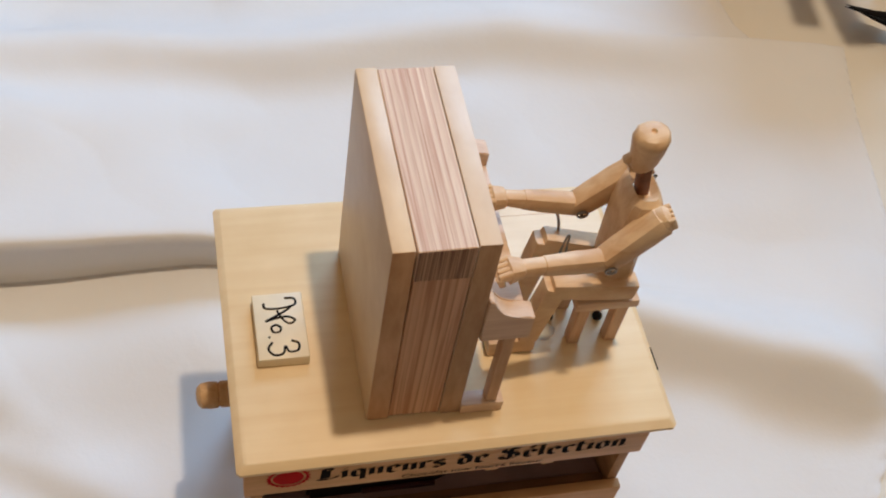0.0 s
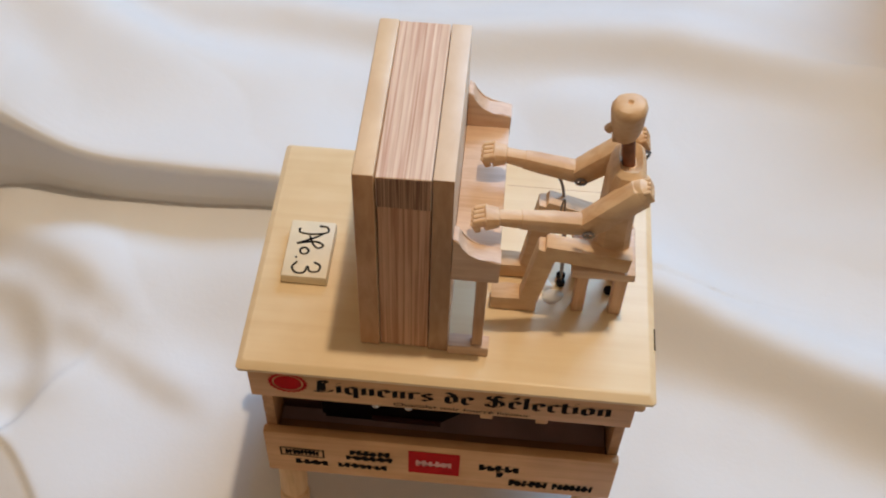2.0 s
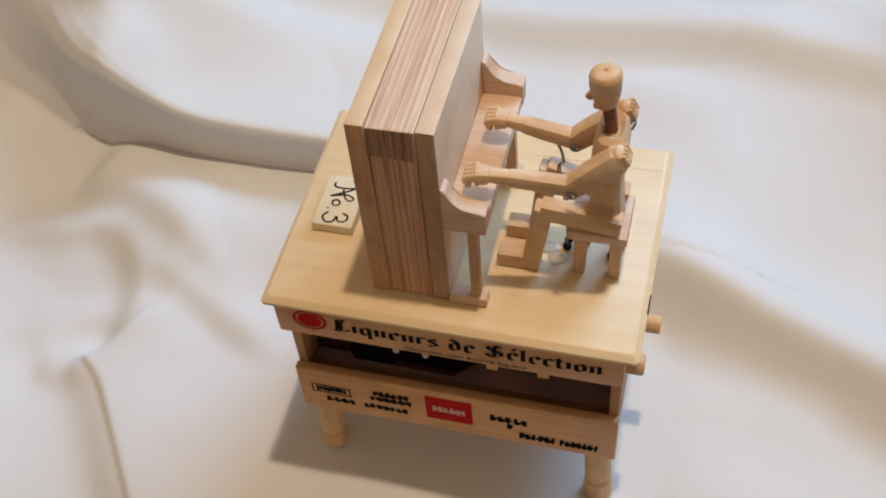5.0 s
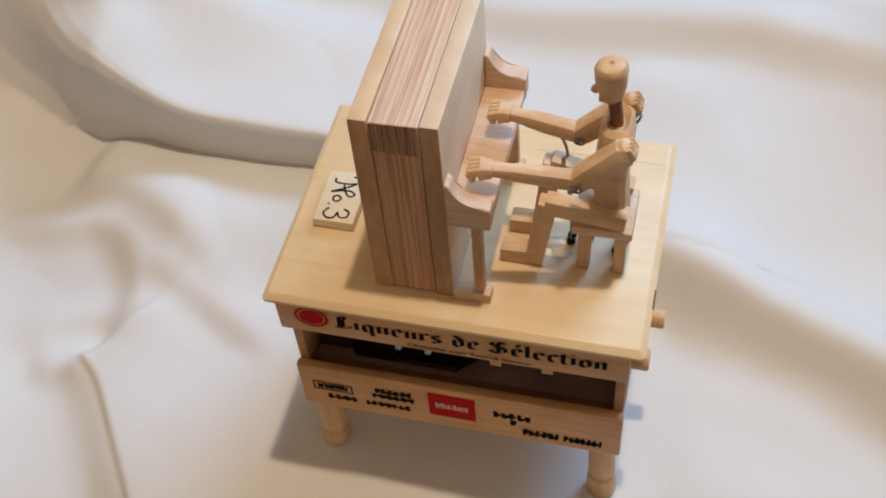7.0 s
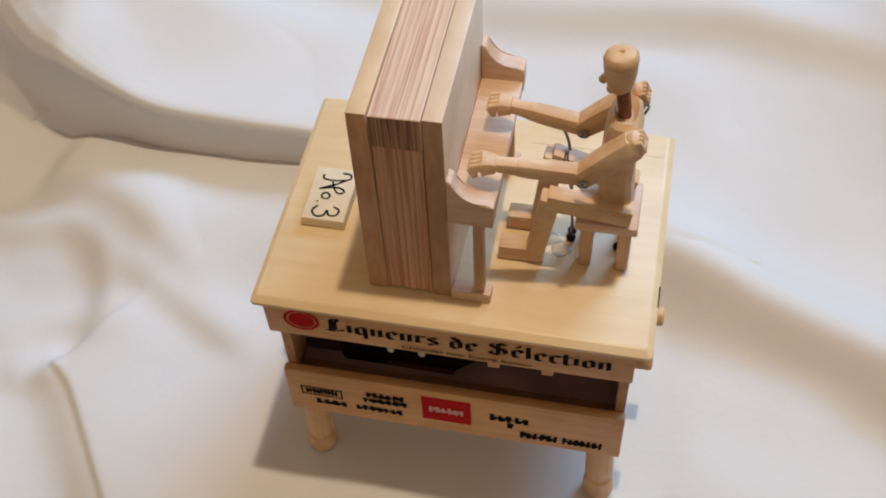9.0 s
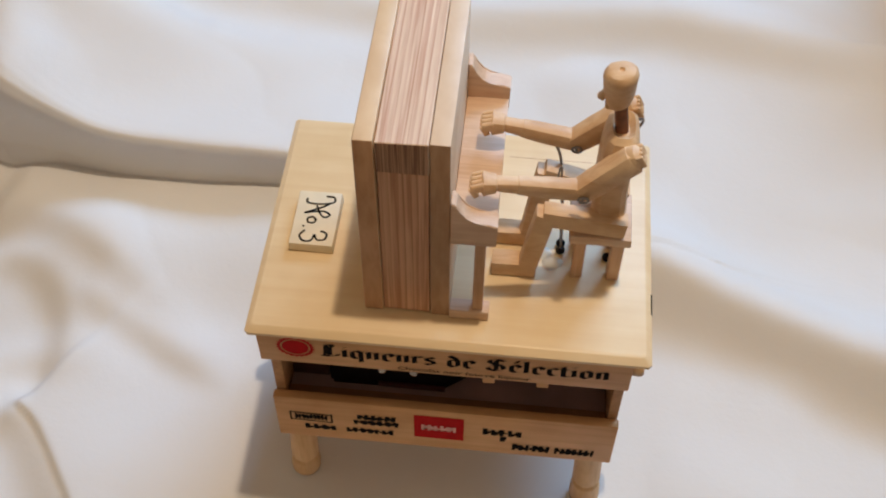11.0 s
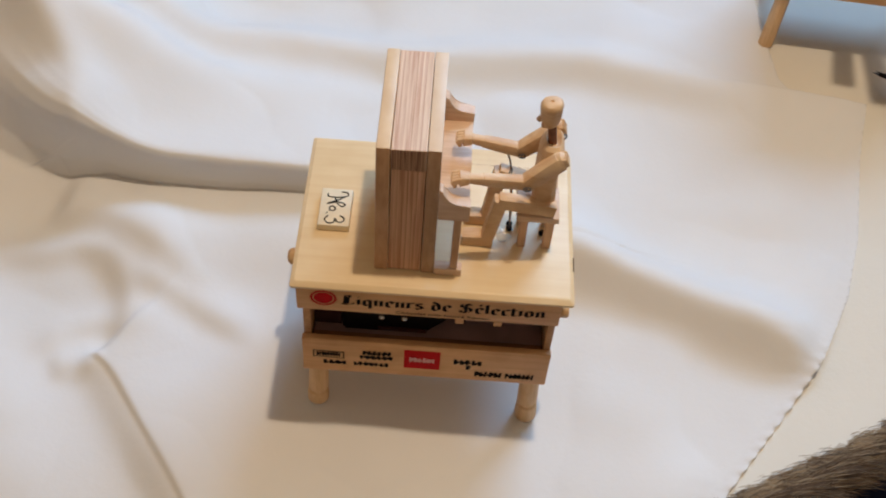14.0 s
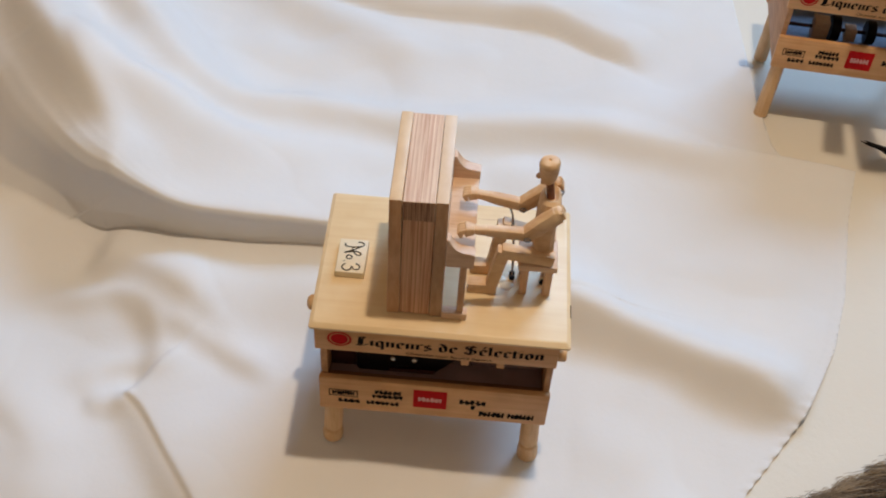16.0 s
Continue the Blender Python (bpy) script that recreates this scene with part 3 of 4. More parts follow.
# ---- the crate stand ----
def crate(m, movement, rise=0.0):
    top = thing("crate_stand", "pale wooden chocolate crate on turned legs, standing on the tablecloth", "crate", "crate stands", m)
    lid = part("top_board", chamfered(-80.2, 83.2, 0.7, 120.3, TOP - 4.7, TOP, 3.0), BOARD, top, "pale top board with chamfered edges")
    part("crack", slab(20, 79, 104.5, 104.68, TOP - 0.5, TOP + 0.03, 0, 1, 0), SIDE, lid, "fine crack along the board")
    part("notch", slab(82.6, 83.4, 26, 36, TOP - 3.6, TOP - 2.2, 0, 1, 0), INK, lid, "dark notch in the edge")
    for y0, y1, front in ((5.4, 9.6, True), (107, 111, False)):
        upper = part("upper_rail", slab(-77.5, 77.3, y0, y1, 112.0, TOP - 4.8, 0.5), RAIL, top)
        lower = part("lower_rail", slab(-75.8, 77.0, y0 - 0.3, y1, 48.8, 82.2, 0.8), RAIL, top)
        if not front:
            continue
        y = y0 - 0.2
        broken_lettering("Liqueurs de Sélection", -51.2, 68.8, 119.4, 9.0, y, upper)
        lettering("Chocolat noir fourré liqueur", -19, 36.5, 114.0, 2.3, y, upper, 0.01)
        bm = bmesh.new()
        flat(bm, [(-61.5 + 5.6 * math.cos(k * math.pi / 16), 124.2 + 5.0 * math.sin(k * math.pi / 16)) for k in range(32)], y)
        part("rosette", bm, RED, upper, "printed red rosette")
        bm = bmesh.new()
        n = 44
        for k in range(n):
            a, b = 2 * math.pi * k / n, 2 * math.pi * (k + 1) / n
            o1, o2 = (8.3, 7.3) if k % 2 else (7.3, 8.3)
            flat(bm, [(-61.5 + r * math.cos(t), 124.2 + 0.9 * r * math.sin(t)) for r, t in ((6.4, a), (o1, a), (o2, b), (6.4, b))], y)
        bmesh.ops.remove_doubles(bm, verts=bm.verts, dist=0.01)
        part("rosette_ring", bm, RED, upper, "toothed red ring")
        y = y0 - 0.5
        part("emblem", bars(-67, -51.5, 65.0, 69.6, 9, y), INK, lower)
        bm = bmesh.new()
        for z0, z1 in ((63.9, 64.6), (70.2, 70.9)):
            flat(bm, [(-69, z0), (-50.5, z0 - 0.6), (-50.5, z1 - 0.6), (-69, z1)], y)
        for x0, x1 in ((-69.3, -68.6), (-50.6, -49.9)):
            flat(bm, [(x0, 63.4), (x1, 63.4), (x1, 70.9), (x0, 70.9)], y - 0.03)
        part("emblem_frame", bm, INK, lower)
        part("printed_word", bars(-38.5, -20, 69.0, 73.4, 6, y, 0.4), INK, lower)
        part("printed_word", bars(-40, -18, 64.4, 68.5, 6, y, -0.4), INK, lower)
        part("printed_word", bars(-63, -47, 56.9, 61.2, 4, y), INK, lower)
        part("printed_word", bars(-44, -21, 56.9, 61.2, 7, y), INK, lower)
        bm = bmesh.new()
        flat(bm, [(-12.8, 58.0), (9.6, 58.0), (9.6, 77.4), (-12.8, 77.4)], y)
        square = part("red_square", bm, RED, lower, "printed red square")
        part("printed_word", bars(-9.5, 7.5, 65.0, 70.0, 6, y - 0.15), PALE_PRINT, square)
        part("printed_word", bars(18.1, 37, 65.6, 71.0, 5, y), INK, lower)
        part("printed_word", bars(26, 31, 60.6, 65.0, 1, y), INK, lower)
        part("printed_word", bars(31.8, 50, 53.8, 59.4, 6, y, 0.3), INK, lower)
        part("printed_word", bars(51, 70, 53.8, 59.4, 7, y, 0.3), INK, lower)
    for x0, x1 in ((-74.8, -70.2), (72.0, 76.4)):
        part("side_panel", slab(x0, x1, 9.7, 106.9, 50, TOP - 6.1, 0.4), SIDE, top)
    part("inner_slat", slab(-70, 71.8, 9.8, 15, 74, 78, 0.4), SHADED_SLAT, top)
    part("bottom_panel", slab(-70, 71.8, 9.8, 101.8, 50, 54, 0.3), CARD if rise else SIDE, top)
    if not rise:
        part("shelf", slab(-70, 71.8, 15.2, 73.8, 73, 76.4, 0.3), PURPLISH, top, "purplish-brown shelf")
        part("shelf_step", slab(24, 71.8, 30, 73.8, 76.5, 82, 0.5), PURPLISH, top)
    if not rise:
        part("back_panel", slab(-70, 71.8, 74, 78, 54.2, TOP - 5, 0.3), PURPLISH, top, "grey-brown back panel")
    for x in (19, 42):
        part("peg", slab(x - 2.6, x + 2.6, 10, 16, 101.5, 118, 0.4), RAIL, top)
    shape = [(-rise, 6.6), (49.5, 5.9)] if rise else [(0, 7.0), (2.5, 7.4), (9, 7.2), (14.0, 6.6), (15.5, 5.3), (17, 5.3), (18.5, 6.6), (49.5, 6.4)]
    for x, y, tilt in ((-68.8, 13.2, 2), (69.8, 13.6, -2), (-66.5, 100, 1), (69.5, 100, -1)):
        foot = [(max(h, 5.0), r) if x < 0 and not rise else (h, r) for h, r in shape if x > 0 or rise or h == 0 or h > 5.0]
        part("leg", lathe(bmesh.new(), foot, Matrix.Translation((x, y, 0.4)) @ Matrix.Rotation(radians(tilt), 4, "Y")), LEG, top, smooth=False)
    turn = Matrix.Rotation(radians(90), 4, "Y")
    knob = [(-17.5, 1.5), (-17, 3.6), (-15.5, 5.2), (-12, 5.7), (-8.8, 5.5), (-8.4, 4.9), (-8.0, 4.9), (-7.6, 5.6), (-2, 5.4), (0, 5.2)]
    part("crank_knob", lathe(bmesh.new(), knob, Matrix.Translation((-74.6, 65.3, 86)) @ turn), LEG, top, "turned round-headed knob")
    part("dowel", lathe(bmesh.new(), [(0, 4.4), (11.6, 4.4), (12.4, 3.8)], Matrix.Translation((76.4, 60.2, 85)) @ turn), LEG, top)
    part("dowel", lathe(bmesh.new(), [(0, 5.0), (7.5, 5.0), (8.4, 4.3)], Matrix.Translation((76.4, 23.6, 105)) @ turn), LEG, top)
    movement(top)
    return top


def dark_movement(top):
    works = part("movement_case", prism([(-52, 76.5), (-2, 76.5), (12, 92), (12, 134), (-52, 134)], 18, 60, 1.5), BLACK, top, "black music movement case")
    # added dark block: stands for the shade on the left inner wall
    part("shade_block", slab(-69.6, -53, 22, 60, 76.5, 134, 0.5), DARKRED, works, "added dark block for the shade inside the crate")
    part("comb", slab(-30, 0, 16.2, 17.9, 80, 83, 0.3), DARKRED, works)
    for x in (-28, -14):
        part("screw", lathe(bmesh.new(), [(0, 2.2), (1.6, 2.0), (2.4, 1.0)], Matrix.Translation((x, 17.9, 93)) @ Matrix.Rotation(radians(90), 4, "X"), 12), STEEL, works, smooth=True)


def open_movement(top):
    axle = part("axle", lathe(bmesh.new(), [(0, 1.8), (142, 1.8)], Matrix.Translation((-70, 52, 66)) @ Matrix.Rotation(radians(90), 4, "Y"), 12), DARKRED, top, "dark axle through the crate")
    part("cam_block", slab(-40, -26, 44, 58, 55, 76, 0.8), PART, axle)
    part("cam_block", slab(-10, 0, 46, 58, 58, 70, 0.8), PART, axle)
    for x, r in ((-24, 12), (8, 11), (34, 12)):
        part("cam_wheel", lathe(bmesh.new(), [(0, r - 0.6), (0.6, r), (7.4, r), (8, r - 0.6)], Matrix.Translation((x, 52, 67)) @ Matrix.Rotation(radians(90), 4, "Y")), BLACK, axle)


crate(Matrix.Identity(4), dark_movement)
stand = crate(pose(0.3525, 0.398, 0.0118, 0, 0, -5), open_movement, 12.0)
tagged(stand, "second pale wooden chocolate crate on turned legs, half out of sight")

# ---- number plaque ----
plaque = thing("number_plaque", "small ivory wooden plaque with a hand-inked number, lying on the crate", "plaque")
part("tile", slab(-69, -50, 41.6, 71, TOP + 0.05, TOP + 5.2, 0.7, 2, 0.2), IVORY, plaque)
INKED = [
    [(0.2, 9.0), (0.6, 12.2), (3.0, 12.6), (4.2, 9.5), (4.6, 5.5), (4.0, 2.0), (2.0, 1.6)],
    [(4.0, 11.0), (6.0, 8.5), (8.0, 5.0), (9.8, 1.6)],
    [(9.8, 1.6), (8.6, 6.0), (8.4, 9.5), (10.0, 11.8), (11.4, 10.0), (9.6, 7.8), (5.5, 6.0)],
    [(13.0, 6.8), (11.6, 5.2), (12.6, 3.4), (14.6, 4.0), (14.6, 6.0), (13.0, 6.8)],
    [(16.4, 2.2), (16.7, 2.4), (16.9, 2.2)],
    [(18.6, 9.6), (20.0, 12.0), (22.8, 11.6), (23.2, 8.6), (20.8, 7.4), (23.8, 6.4), (24.2, 3.4), (21.6, 1.6), (18.8, 3.2)],
]
for stroke in INKED:
    bm = bmesh.new()
    tube(bm, [(-66.6 + 1.08 * p.y, 68.6 - 1.04 * p.x, TOP + 5.15) for p in curve_points([(u, v, 0) for u, v in stroke], 6)], 0.52, 6)
    part("ink_stroke", bm, INK, plaque, "black ink stroke of the hand-lettered No. 3")

# ---- upright piano ----
piano = thing("toy_piano", "toy upright piano of pine and plywood blocks on the crate", "piano")
Z0 = TOP + 0.05
end_grain(part("back_board", slab(-32.8, -25.3, 15.3, 92.6, Z0, Z0 + 99.6, 0.9, 2, 0.3), PLY, piano, "plywood back board"), PLY_END)
end_grain(part("front_board", slab(-6.2, 1.3, 15.5, 92.6, Z0, Z0 + 99.4, 0.4, 2, 0.2), PLY_PINK, piano, "plywood front board"), PLY_GREY)
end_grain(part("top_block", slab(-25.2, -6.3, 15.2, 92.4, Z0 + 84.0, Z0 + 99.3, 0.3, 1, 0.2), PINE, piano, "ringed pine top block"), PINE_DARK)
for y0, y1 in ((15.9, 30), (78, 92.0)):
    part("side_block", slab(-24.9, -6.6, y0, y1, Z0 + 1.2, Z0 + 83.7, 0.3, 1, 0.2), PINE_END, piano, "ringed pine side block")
part("key_bed", slab(1.4, 18.2, 21.6, 86.6, Z0 + 48, Z0 + 54, 0.4), PART, piano)
cheek = [(1.4, 48), (18.4, 48), (18.6, 59.6), (15.0, 60.6), (10.5, 61.0), (7.0, 63.0), (4.6, 66.2), (3.2, 70.0), (1.4, 71.0)]
for y0, y1 in ((14.4, 21.5), (86.7, 94.2)):
    part("key_cheek", prism([(x, Z0 + z) for x, z in cheek], y0, y1, 0.35), PART, piano)
for y0, y1 in ((15.6, 20.0), (88.0, 92.4)):
    part("foot_rail", slab(1.4, 17.2, y0 - 1.2, y1 + 0.8, Z0, Z0 + 5.6, 0.4), PART, piano)
    part("leg", slab(10.4, 14.6, y0, y1, Z0 + 5.7, Z0 + 47.9, 0.3), POST, piano)

# ---- stool ----
stool = thing("stool", "small plain wooden stool glued on the crate top", "stool")
part("seat", slab(46.5, 71.0, 37.8, 62.5, Z0 + 24.6, Z0 + 29.2, 0.6), PART, stool)
for x in (51.6, 66.4):
    for y in (42.3, 58.4):
        part("leg", slab(x - 2.4, x + 2.4, y - 2.4, y + 2.4, Z0, Z0 + 24.5, 0.4, 1, 0.25), POST, stool)


# ---- the pianist: one jointed wooden doll ----
def limb(bm, p, q, a0, b0, a1, b1, up=(0, 1, 0), steps=5, bulge=0.0, slot=0, square=3.2, cap=0.72):
    p, q = Vector(p), Vector(q)
    d = (q - p).normalized()
    v = Vector(up)
    u = d.cross(v).normalized()
    v = u.cross(d)
    rings = [(p - d * a0 * 0.2, u, v, a0 * cap, b0 * cap)]
    for k in range(steps + 1):
        t = k / steps
        f = 1 + bulge * math.sin(math.pi * t)
        rings.append((p.lerp(q, t), u, v, (a0 + (a1 - a0) * t) * f, (b0 + (b1 - b0) * t) * f))
    rings.append((q + d * a1 * 0.2, u, v, a1 * cap, b1 * cap))
    loft(bm, rings, 16, square, 0.025, slot)


def doll():
    bm = bmesh.new()
    x, y, v = Vector((1, 0, 0)), Vector((0, 1, 0)), Vector((0, 0, 1))
    body = [(29.6, 61.5, 6.2, 7.4), (30.6, 61.3, 6.8, 8.0), (38, 60.8, 6.8, 8.0), (50, 60.2, 6.6, 8.0), (60, 60.2, 6.7, 8.6), (68, 60.6, 6.9, 9.6), (75, 61.0, 6.7, 10.0), (80, 61.2, 5.8, 9.4), (82.0, 61.2, 4.2, 7.4), (79.5, 60.6, 2.9, 3.6)]
    loft(bm, [((cx, 49.5, Z0 + z), x, y, a, b) for z, cx, a, b in body], 18, 3.6, 0.012)
    # neck peg and head
    limb(bm, (61.0, 49.3, Z0 + 77), (58.8, 50.2, Z0 + 92), 2.4, 2.5, 2.5, 2.7, slot=2)
    lean = Vector((-0.10, -0.08, 1)).normalized()
    fx = x - lean * x.dot(lean)
    fy = lean.cross(fx)
    base = Vector((58.4, 50.8, Z0 + 89.6))
    skull = [(0.0, 2.8, 2.6, -0.5), (1.4, 3.7, 3.3, -0.4), (4.5, 4.5, 4.0, -0.2), (8, 5.0, 4.6, 0), (12, 5.4, 5.1, 0.1), (14.2, 5.5, 5.2, 0.3), (15.6, 5.2, 4.9, 0.4), (16.6, 4.3, 4.0, 0.5), (17.1, 2.6, 2.4, 0.5), (17.1, 1.0, 1.0, 0.5), (16.4, 0.5, 0.5, 0.5)]
    loft(bm, [(base + lean * (h * 1.10 + 0.6) + fx * dx, fx, fy, a * 1.13, b * 1.13) for h, a, b, dx in skull], 14, 2.2, 0.03)
    limb(bm, base + lean * 8 - fx * 4.9, base + lean * 5.2 - fx * 6.6, 1.0, 1.3, 1.5, 1.7)
    limb(bm, base + lean * 1.4 - fx * 3.0, base + lean * 1.3 - fx * 4.9, 1.5, 2.4, 1.2, 1.9)
    # arms and fists
    for side, shoulder, elbow, wrist, tip in (
            (-1, (65.2, 37.6, Z0 + 77.0), (48.3, 34.8, Z0 + 60.8), (16.5, 30.8, Z0 + 65.4), (8.0, 29.8, Z0 + 65.4)),
            (1, (64.2, 61.6, Z0 + 77.5), (45.4, 61.0, Z0 + 59.6), (17.5, 61.6, Z0 + 65.0), (9.5, 61.8, Z0 + 65.0))):
        s, e, w, f = (Vector(p) for p in (shoulder, elbow, wrist, tip))
        limb(bm, s, e, 5.0, 4.2, 4.4, 4.0, steps=6, bulge=0.05, square=4.5, cap=0.86)
        loft(bm, [(s + Vector((1.9, 0, 1.9)) * k, Vector((1, 0, -1)), y, r, 4.2 * q) for k, r, q in ((-1.0, 4.8, 0.95), (0.2, 5.0, 1.0), (1.0, 4.2, 0.9), (1.5, 2.4, 0.6))], 14, 2.6)
        for k in range(4):
            o = Vector((1.1, (k - 1.5) * 2.0, 1.5))
            limb(bm, s + o + Vector((0.2, 0, 2.4)), s + o + Vector((2.6, 0, -2.0)), 1.5, 0.8, 1.3, 0.8, steps=3)
        limb(bm, e, e.lerp(w, 0.75), 3.9, 3.4, 3.2, 2.9, steps=6, bulge=0.06, square=3.6)
        limb(bm, e.lerp(w, 0.72), w, 3.1, 2.8, 2.4, 2.7, steps=3)
        limb(bm, w, w.lerp(f, 0.55), 2.9, 3.6, 3.9, 4.4, steps=3)
        for k in range(4):
            o = Vector((0, (k - 1.5) * 2.1, 0))
            limb(bm, w.lerp(f, 0.5) + o + v * 1.4, f + o + v * 0.4, 2.0, 1.15, 1.7, 1.05, steps=2)
            limb(bm, f + o + v * 0.6, f + o + Vector((1.6, 0, -3.2)), 1.5, 1.1, 1.2, 1.0, steps=2)
        # wire pins through the elbow
        tube(bm, [e + Vector((0.4, -5.2, -0.6)), e + Vector((0.2, 0, 0)), e + Vector((0, 5.6, 0.6))], 0.6, 6, 1)
        for o in (-5.0, 5.2):
            ring = [e + Vector((1.9 * math.cos(k * math.pi / 7) + 0.6, o, 1.4 * math.sin(k * math.pi / 7))) for k in range(15)]
            tube(bm, ring, 0.5, 6, 1)
    tube(bm, curve_points([(66.5, 55, Z0 + 79.5), (68.4, 56, Z0 + 78.6), (68.6, 57, Z0 + 76), (67.4, 57, Z0 + 73)], 4), 0.55, 6, 1)
    # squared legs and feet; one knee is lifted
    for yc, knee, heel, foot in ((41.5, (37.0, 37.2), (31.5, 7.0), (17.4, 4.0)), (58.0, (36.0, 43.5), (31.0, 7.0), (18.4, 4.0))):
        limb(bm, (67.0, yc, Z0 + 34.0), (knee[0] - 1.0, yc, Z0 + knee[1] + 0.4), 4.3, 3.7, 4.3, 3.6, steps=4, square=9, cap=0.95)
        limb(bm, (knee[0] - 0.5, yc, Z0 + knee[1] + 1.0), (heel[0], yc, Z0 + heel[1]), 4.1, 3.6, 4.0, 3.6, steps=4, square=9, cap=0.95)
        limb(bm, (34.0, yc, Z0 + 4.3), (foot[0], yc + 0.4, Z0 + foot[1]), 4.2, 3.9, 3.8, 4.2, steps=3, square=9, cap=0.92)
    ob = part("pianist_doll", bm, [DOLL, WIRE, NECK], None)
    return tagged(ob, "carved limewood doll with wired joints, seated at the toy piano", "doll")


doll()

# ---- push wires, beads and pale sheen spots ----
for name, pts in (
        ("far", [(38.0, 58.6, 62.4), (36.6, 59.0, 61.4), (36.4, 59.6, 59.0), (38.4, 60.4, 56.0), (40.4, 60.4, 50), (41.8, 59.6, 40), (43.2, 57.8, 24), (44.6, 56.4, 2)]),
        ("near", [(39.8, 51.6, 44.0), (40.0, 51.2, 50.0), (40.4, 50.9, 54.4), (41.0, 50.7, 54.0), (41.5, 50.7, 46), (43.8, 51.4, 26), (44.6, 52.6, 2)])):
    w = thing("push_wire", "bent steel push wire rising from the crate to the doll's arm", "wire", "push wires")
    bm = bmesh.new()
    tube(bm, curve_points([(a, b, Z0 + c) for a, b, c in pts], 6), 0.6 if name == "far" else 0.42, 8)
    part("rod", bm, WIRE, w, smooth=True)
    a, b, c = pts[-1]
    part("bead", lathe(bmesh.new(), [(0, 1.2), (0.8, 1.9), (2.0, 1.9), (2.8, 1.1)], Matrix.Translation((a, b, Z0)), 12), BLACK, w, "black bead at its foot", smooth=True)
bm = lathe(bmesh.new(), [(0, 1.3), (0.8, 2.0), (2.2, 2.0), (3.0, 1.1)], Matrix.Translation((64.2, 50.7, Z0)), 12)
tagged(part("bead", bm, BLACK, None, smooth=True), "small black bead under the stool", "bead")
# pale glossy spots stand in for the window-lit patch by the stool
for x, y, r in ((37, 51.5, 4.2), (41.5, 46.5, 4.6)):
    bm = bmesh.new()
    loft(bm, [((x, y, Z0 + h), (1, 0.3, 0), (-0.3, 1, 0), r * q, r * 0.8 * q) for h, q in ((0, 1.0), (0.12, 0.9), (0.22, 0.6), (0.26, 0.2))], 16, 2.2, 0.16)
    tagged(part("sheen_spot", bm, SHEEN, None, smooth=True), "pale glossy spot standing in for window light on the crate top", "glue", "glue spots")

# ---- things at the edge: dark quills, added shadow-casting paddles on the second stand, fur and a chair ----
quill = thing("dark_quill_fan", "fan of dark pointed quills on the cloth beside a crate", "ornament")
for k, (ang, length, zz) in enumerate(((150, 60, 14), (158, 62, 18), (142, 56, 8), (165, 58, 22))):
    d = Vector((math.cos(radians(ang)), math.sin(radians(ang)), 0.02))
    p = Vector((422, 342, zz))
    bm = bmesh.new()
    loft(bm, [(p + d * length * t, Vector((-d.y, d.x, 0)), (0, 0, 1), 4.6 * w, 1.6 * w) for t, w in ((0, 0.8), (0.35, 1.0), (0.7, 0.7), (0.9, 0.3), (1.0, 0.05))], 10, 2.2, 0.05)
    part("quill", bm, BLACK, quill)

chair = thing("chair", "dark navy upholstered chair pushed under the round table", "chair")
seat = part("seat", slab(320, 770, -150, 330, -300, -220, 18, 4, 0), NAVY, chair, "navy fabric seat", smooth=True)
for cx in (345, 745):
    for cy in (-125, 305):
        part("leg", slab(cx - 20, cx + 20, cy - 20, cy + 20, -740, -301, 3, 1, 0), FLOORING, chair)


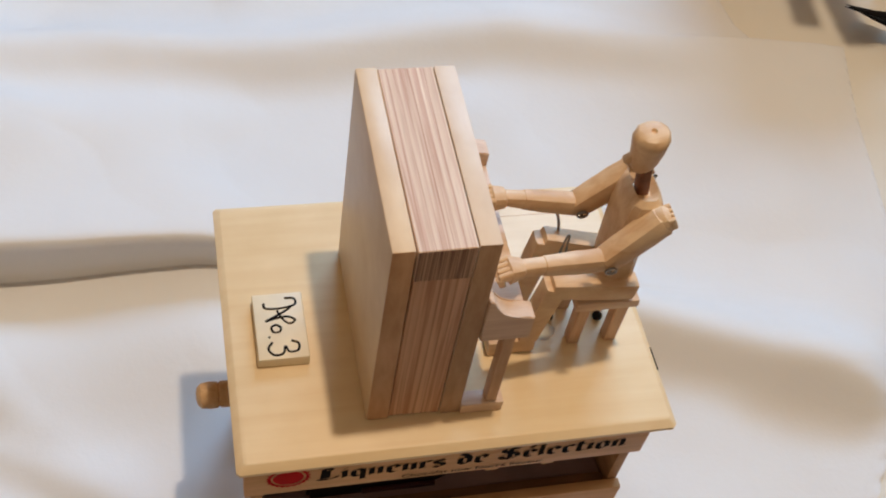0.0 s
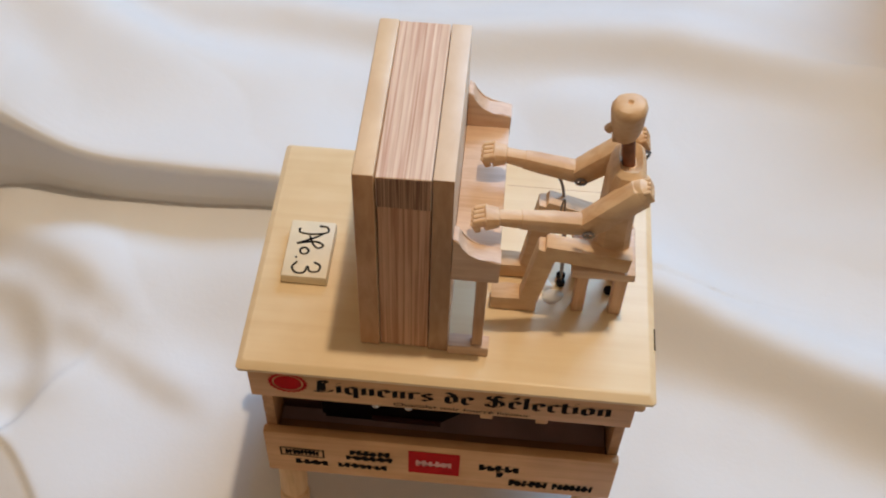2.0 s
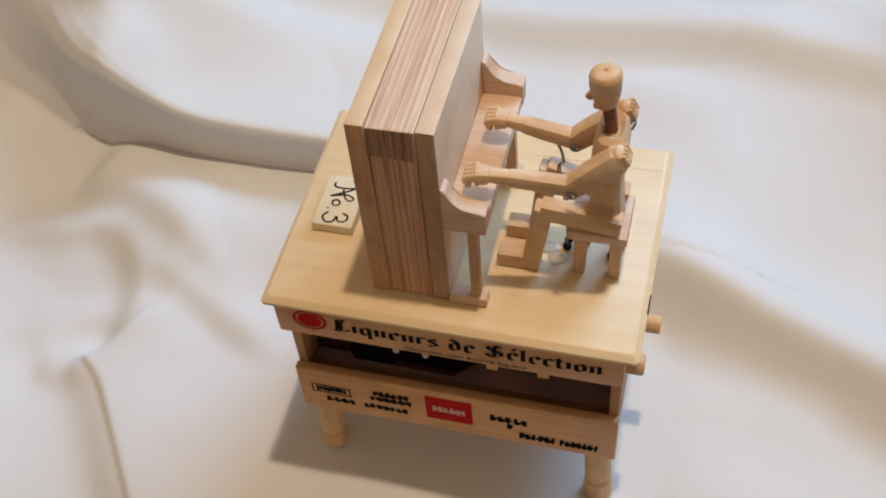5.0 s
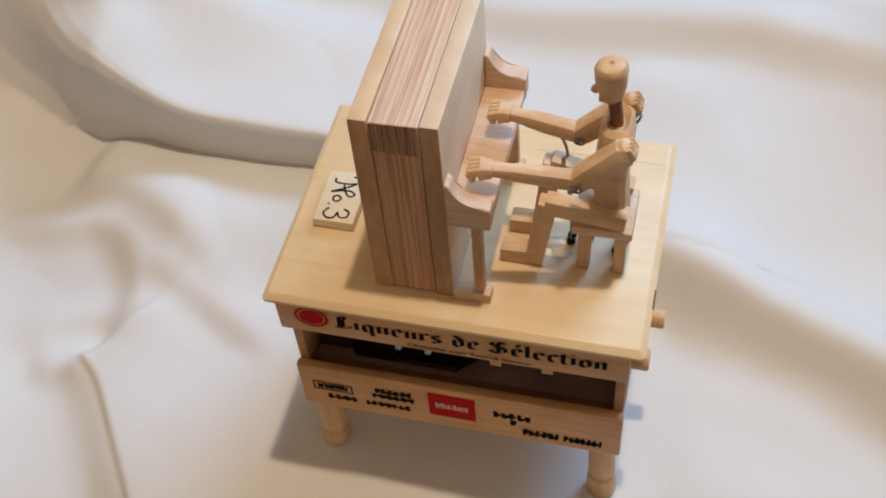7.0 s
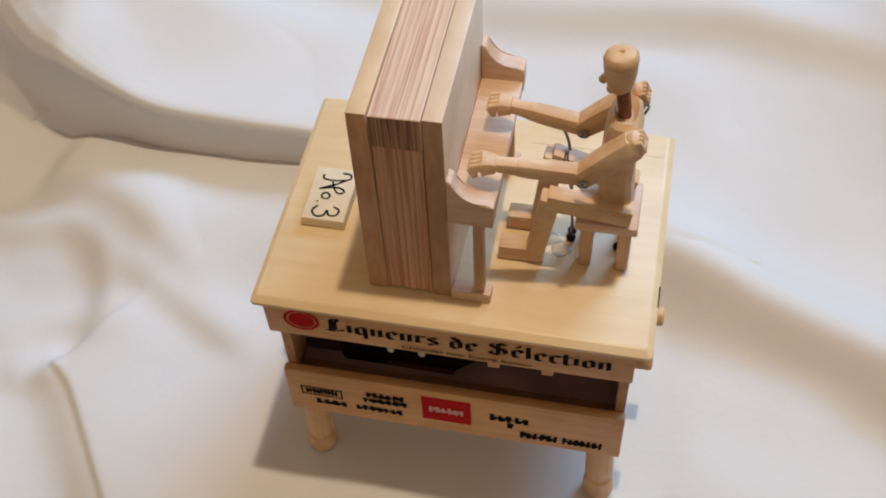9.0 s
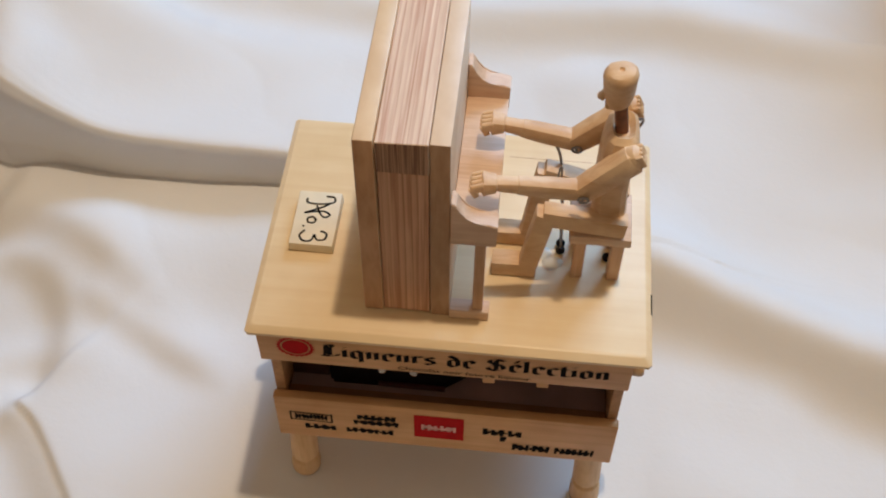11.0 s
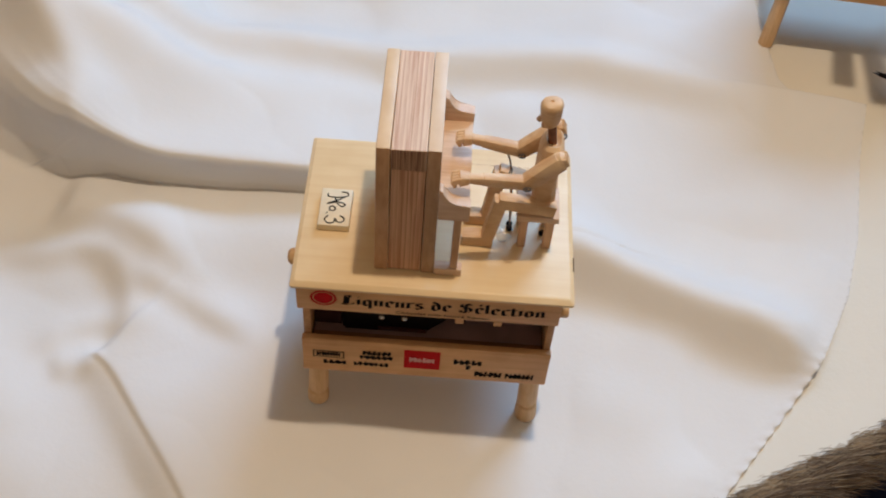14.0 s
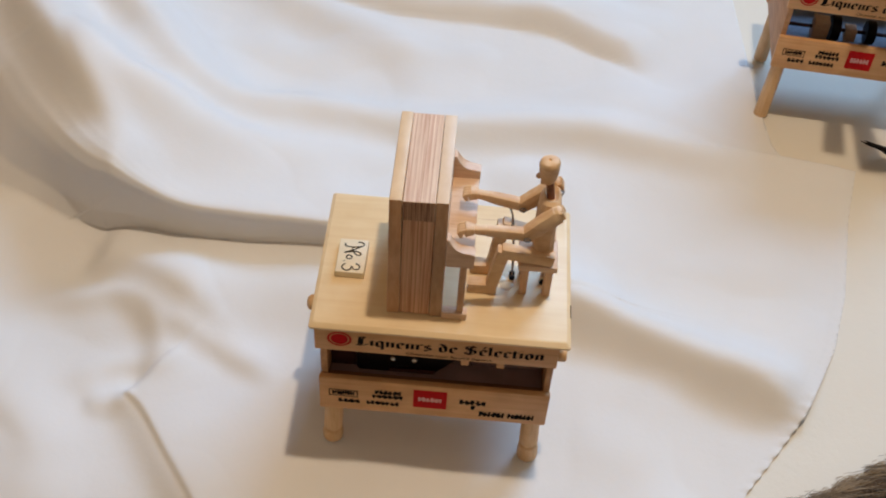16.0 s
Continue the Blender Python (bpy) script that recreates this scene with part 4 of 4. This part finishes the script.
def fur():
    """Loose hair along the rim of the underlay, pale inside and brown outside."""
    verts, faces, slots = [], [], []
    rng = random.Random(5)
    a, b = Vector((182, -86, 0)), Vector((436, 58, 0))
    out = Vector((0.49, -0.87, 0))
    run = (b - a).normalized()
    for clump in range(620):
        depth = rng.uniform(-27, -13)
        c = a.lerp(b, rng.random()) + out * depth
        flow = (out * rng.gauss(0.22, 0.14) + run * rng.gauss(1.0, 0.1)).normalized()
        brown = rng.random() < (depth + 28) / 10
        reach = rng.uniform(20, 38) if depth > -20 else rng.uniform(7, 14)
        tone = rng.uniform(0.55, 1.0)
        for k in range(64):
            p = c + run * rng.gauss(0, 3.4) + out * rng.gauss(0, 3.0)
            r = math.hypot(p.x - TX, p.y - TY)
            p.z = -max(0.0, r - (TR - 8)) * 0.9 + rng.uniform(-1.5, 4.0)
            d = (flow + run * rng.gauss(0, 0.08) + out * rng.gauss(0, 0.08) + Vector((0, 0, rng.uniform(-0.25, 0.18)))).normalized()
            length = reach * rng.uniform(0.7, 1.2)
            wide = Vector((-d.y, d.x, 0)).normalized() * rng.uniform(0.10, 0.26)
            bend = Vector((0, 0, -length * rng.uniform(0.05, 0.3)))
            n = len(verts)
            mid, tip = p + d * length * 0.55 + bend * 0.25, p + d * length + bend
            verts += [p - wide, p + wide, mid + wide * 0.8, mid - wide * 0.8, tip]
            faces += [(n, n + 1, n + 2, n + 3), (n + 3, n + 2, n + 4)]
            slots += [1 if brown and rng.random() < tone else 0] * 2
    me = bpy.data.meshes.new("fur_trim")
    me.from_pydata([tuple(q * MM) for q in verts], [], faces)
    for m in (plain("cream_fur", (0.36, 0.26, 0.155), 0.8, wear=0.3, size=60), plain("brown_fur", (0.13, 0.078, 0.040), 0.8, wear=0.5, size=90)):
        me.materials.append(m)
    me.polygons.foreach_set("material_index", slots)
    return tagged(new("fur_trim", me), "cream and brown fur along the rim of the underlay", "fur", kind="stuff")


fur()

# an added, unseen post with two paddles casts the shadows before the second stand
rig = thing("shadow_rig", "added unseen post with two flat paddles that cast shadows beside the second crate", "paddle rig")
part("post", slab(338, 352, 418, 432, TOP - 1.5, TOP + 118, 0.6), POST, rig)
for x0, x1, y1, wide in ((338, 322, 330, 9.0), (352, 350, 312, 10.5)):
    bm = bmesh.new()
    limb(bm, (x0, 420, TOP + 110), (x1, y1, TOP + 114), 1.6, 6.0, 1.6, wide, up=(1, 0, 0), steps=4, square=3)
    part("paddle", bm, PART, rig)

# a thread lying on the cloth
lint_z = float(heights(FOLDS, np.array([[147.0]]), np.array([[257.0]]))[0, 0])
bm = bmesh.new()
tube(bm, [(146.2, 257.2, lint_z + 0.3), (147.0, 257.0, lint_z + 0.5), (147.8, 256.6, lint_z + 0.3)], 0.2, 6)
tagged(part("thread", bm, INK, None), "short dark thread lying on the tablecloth", "thread")
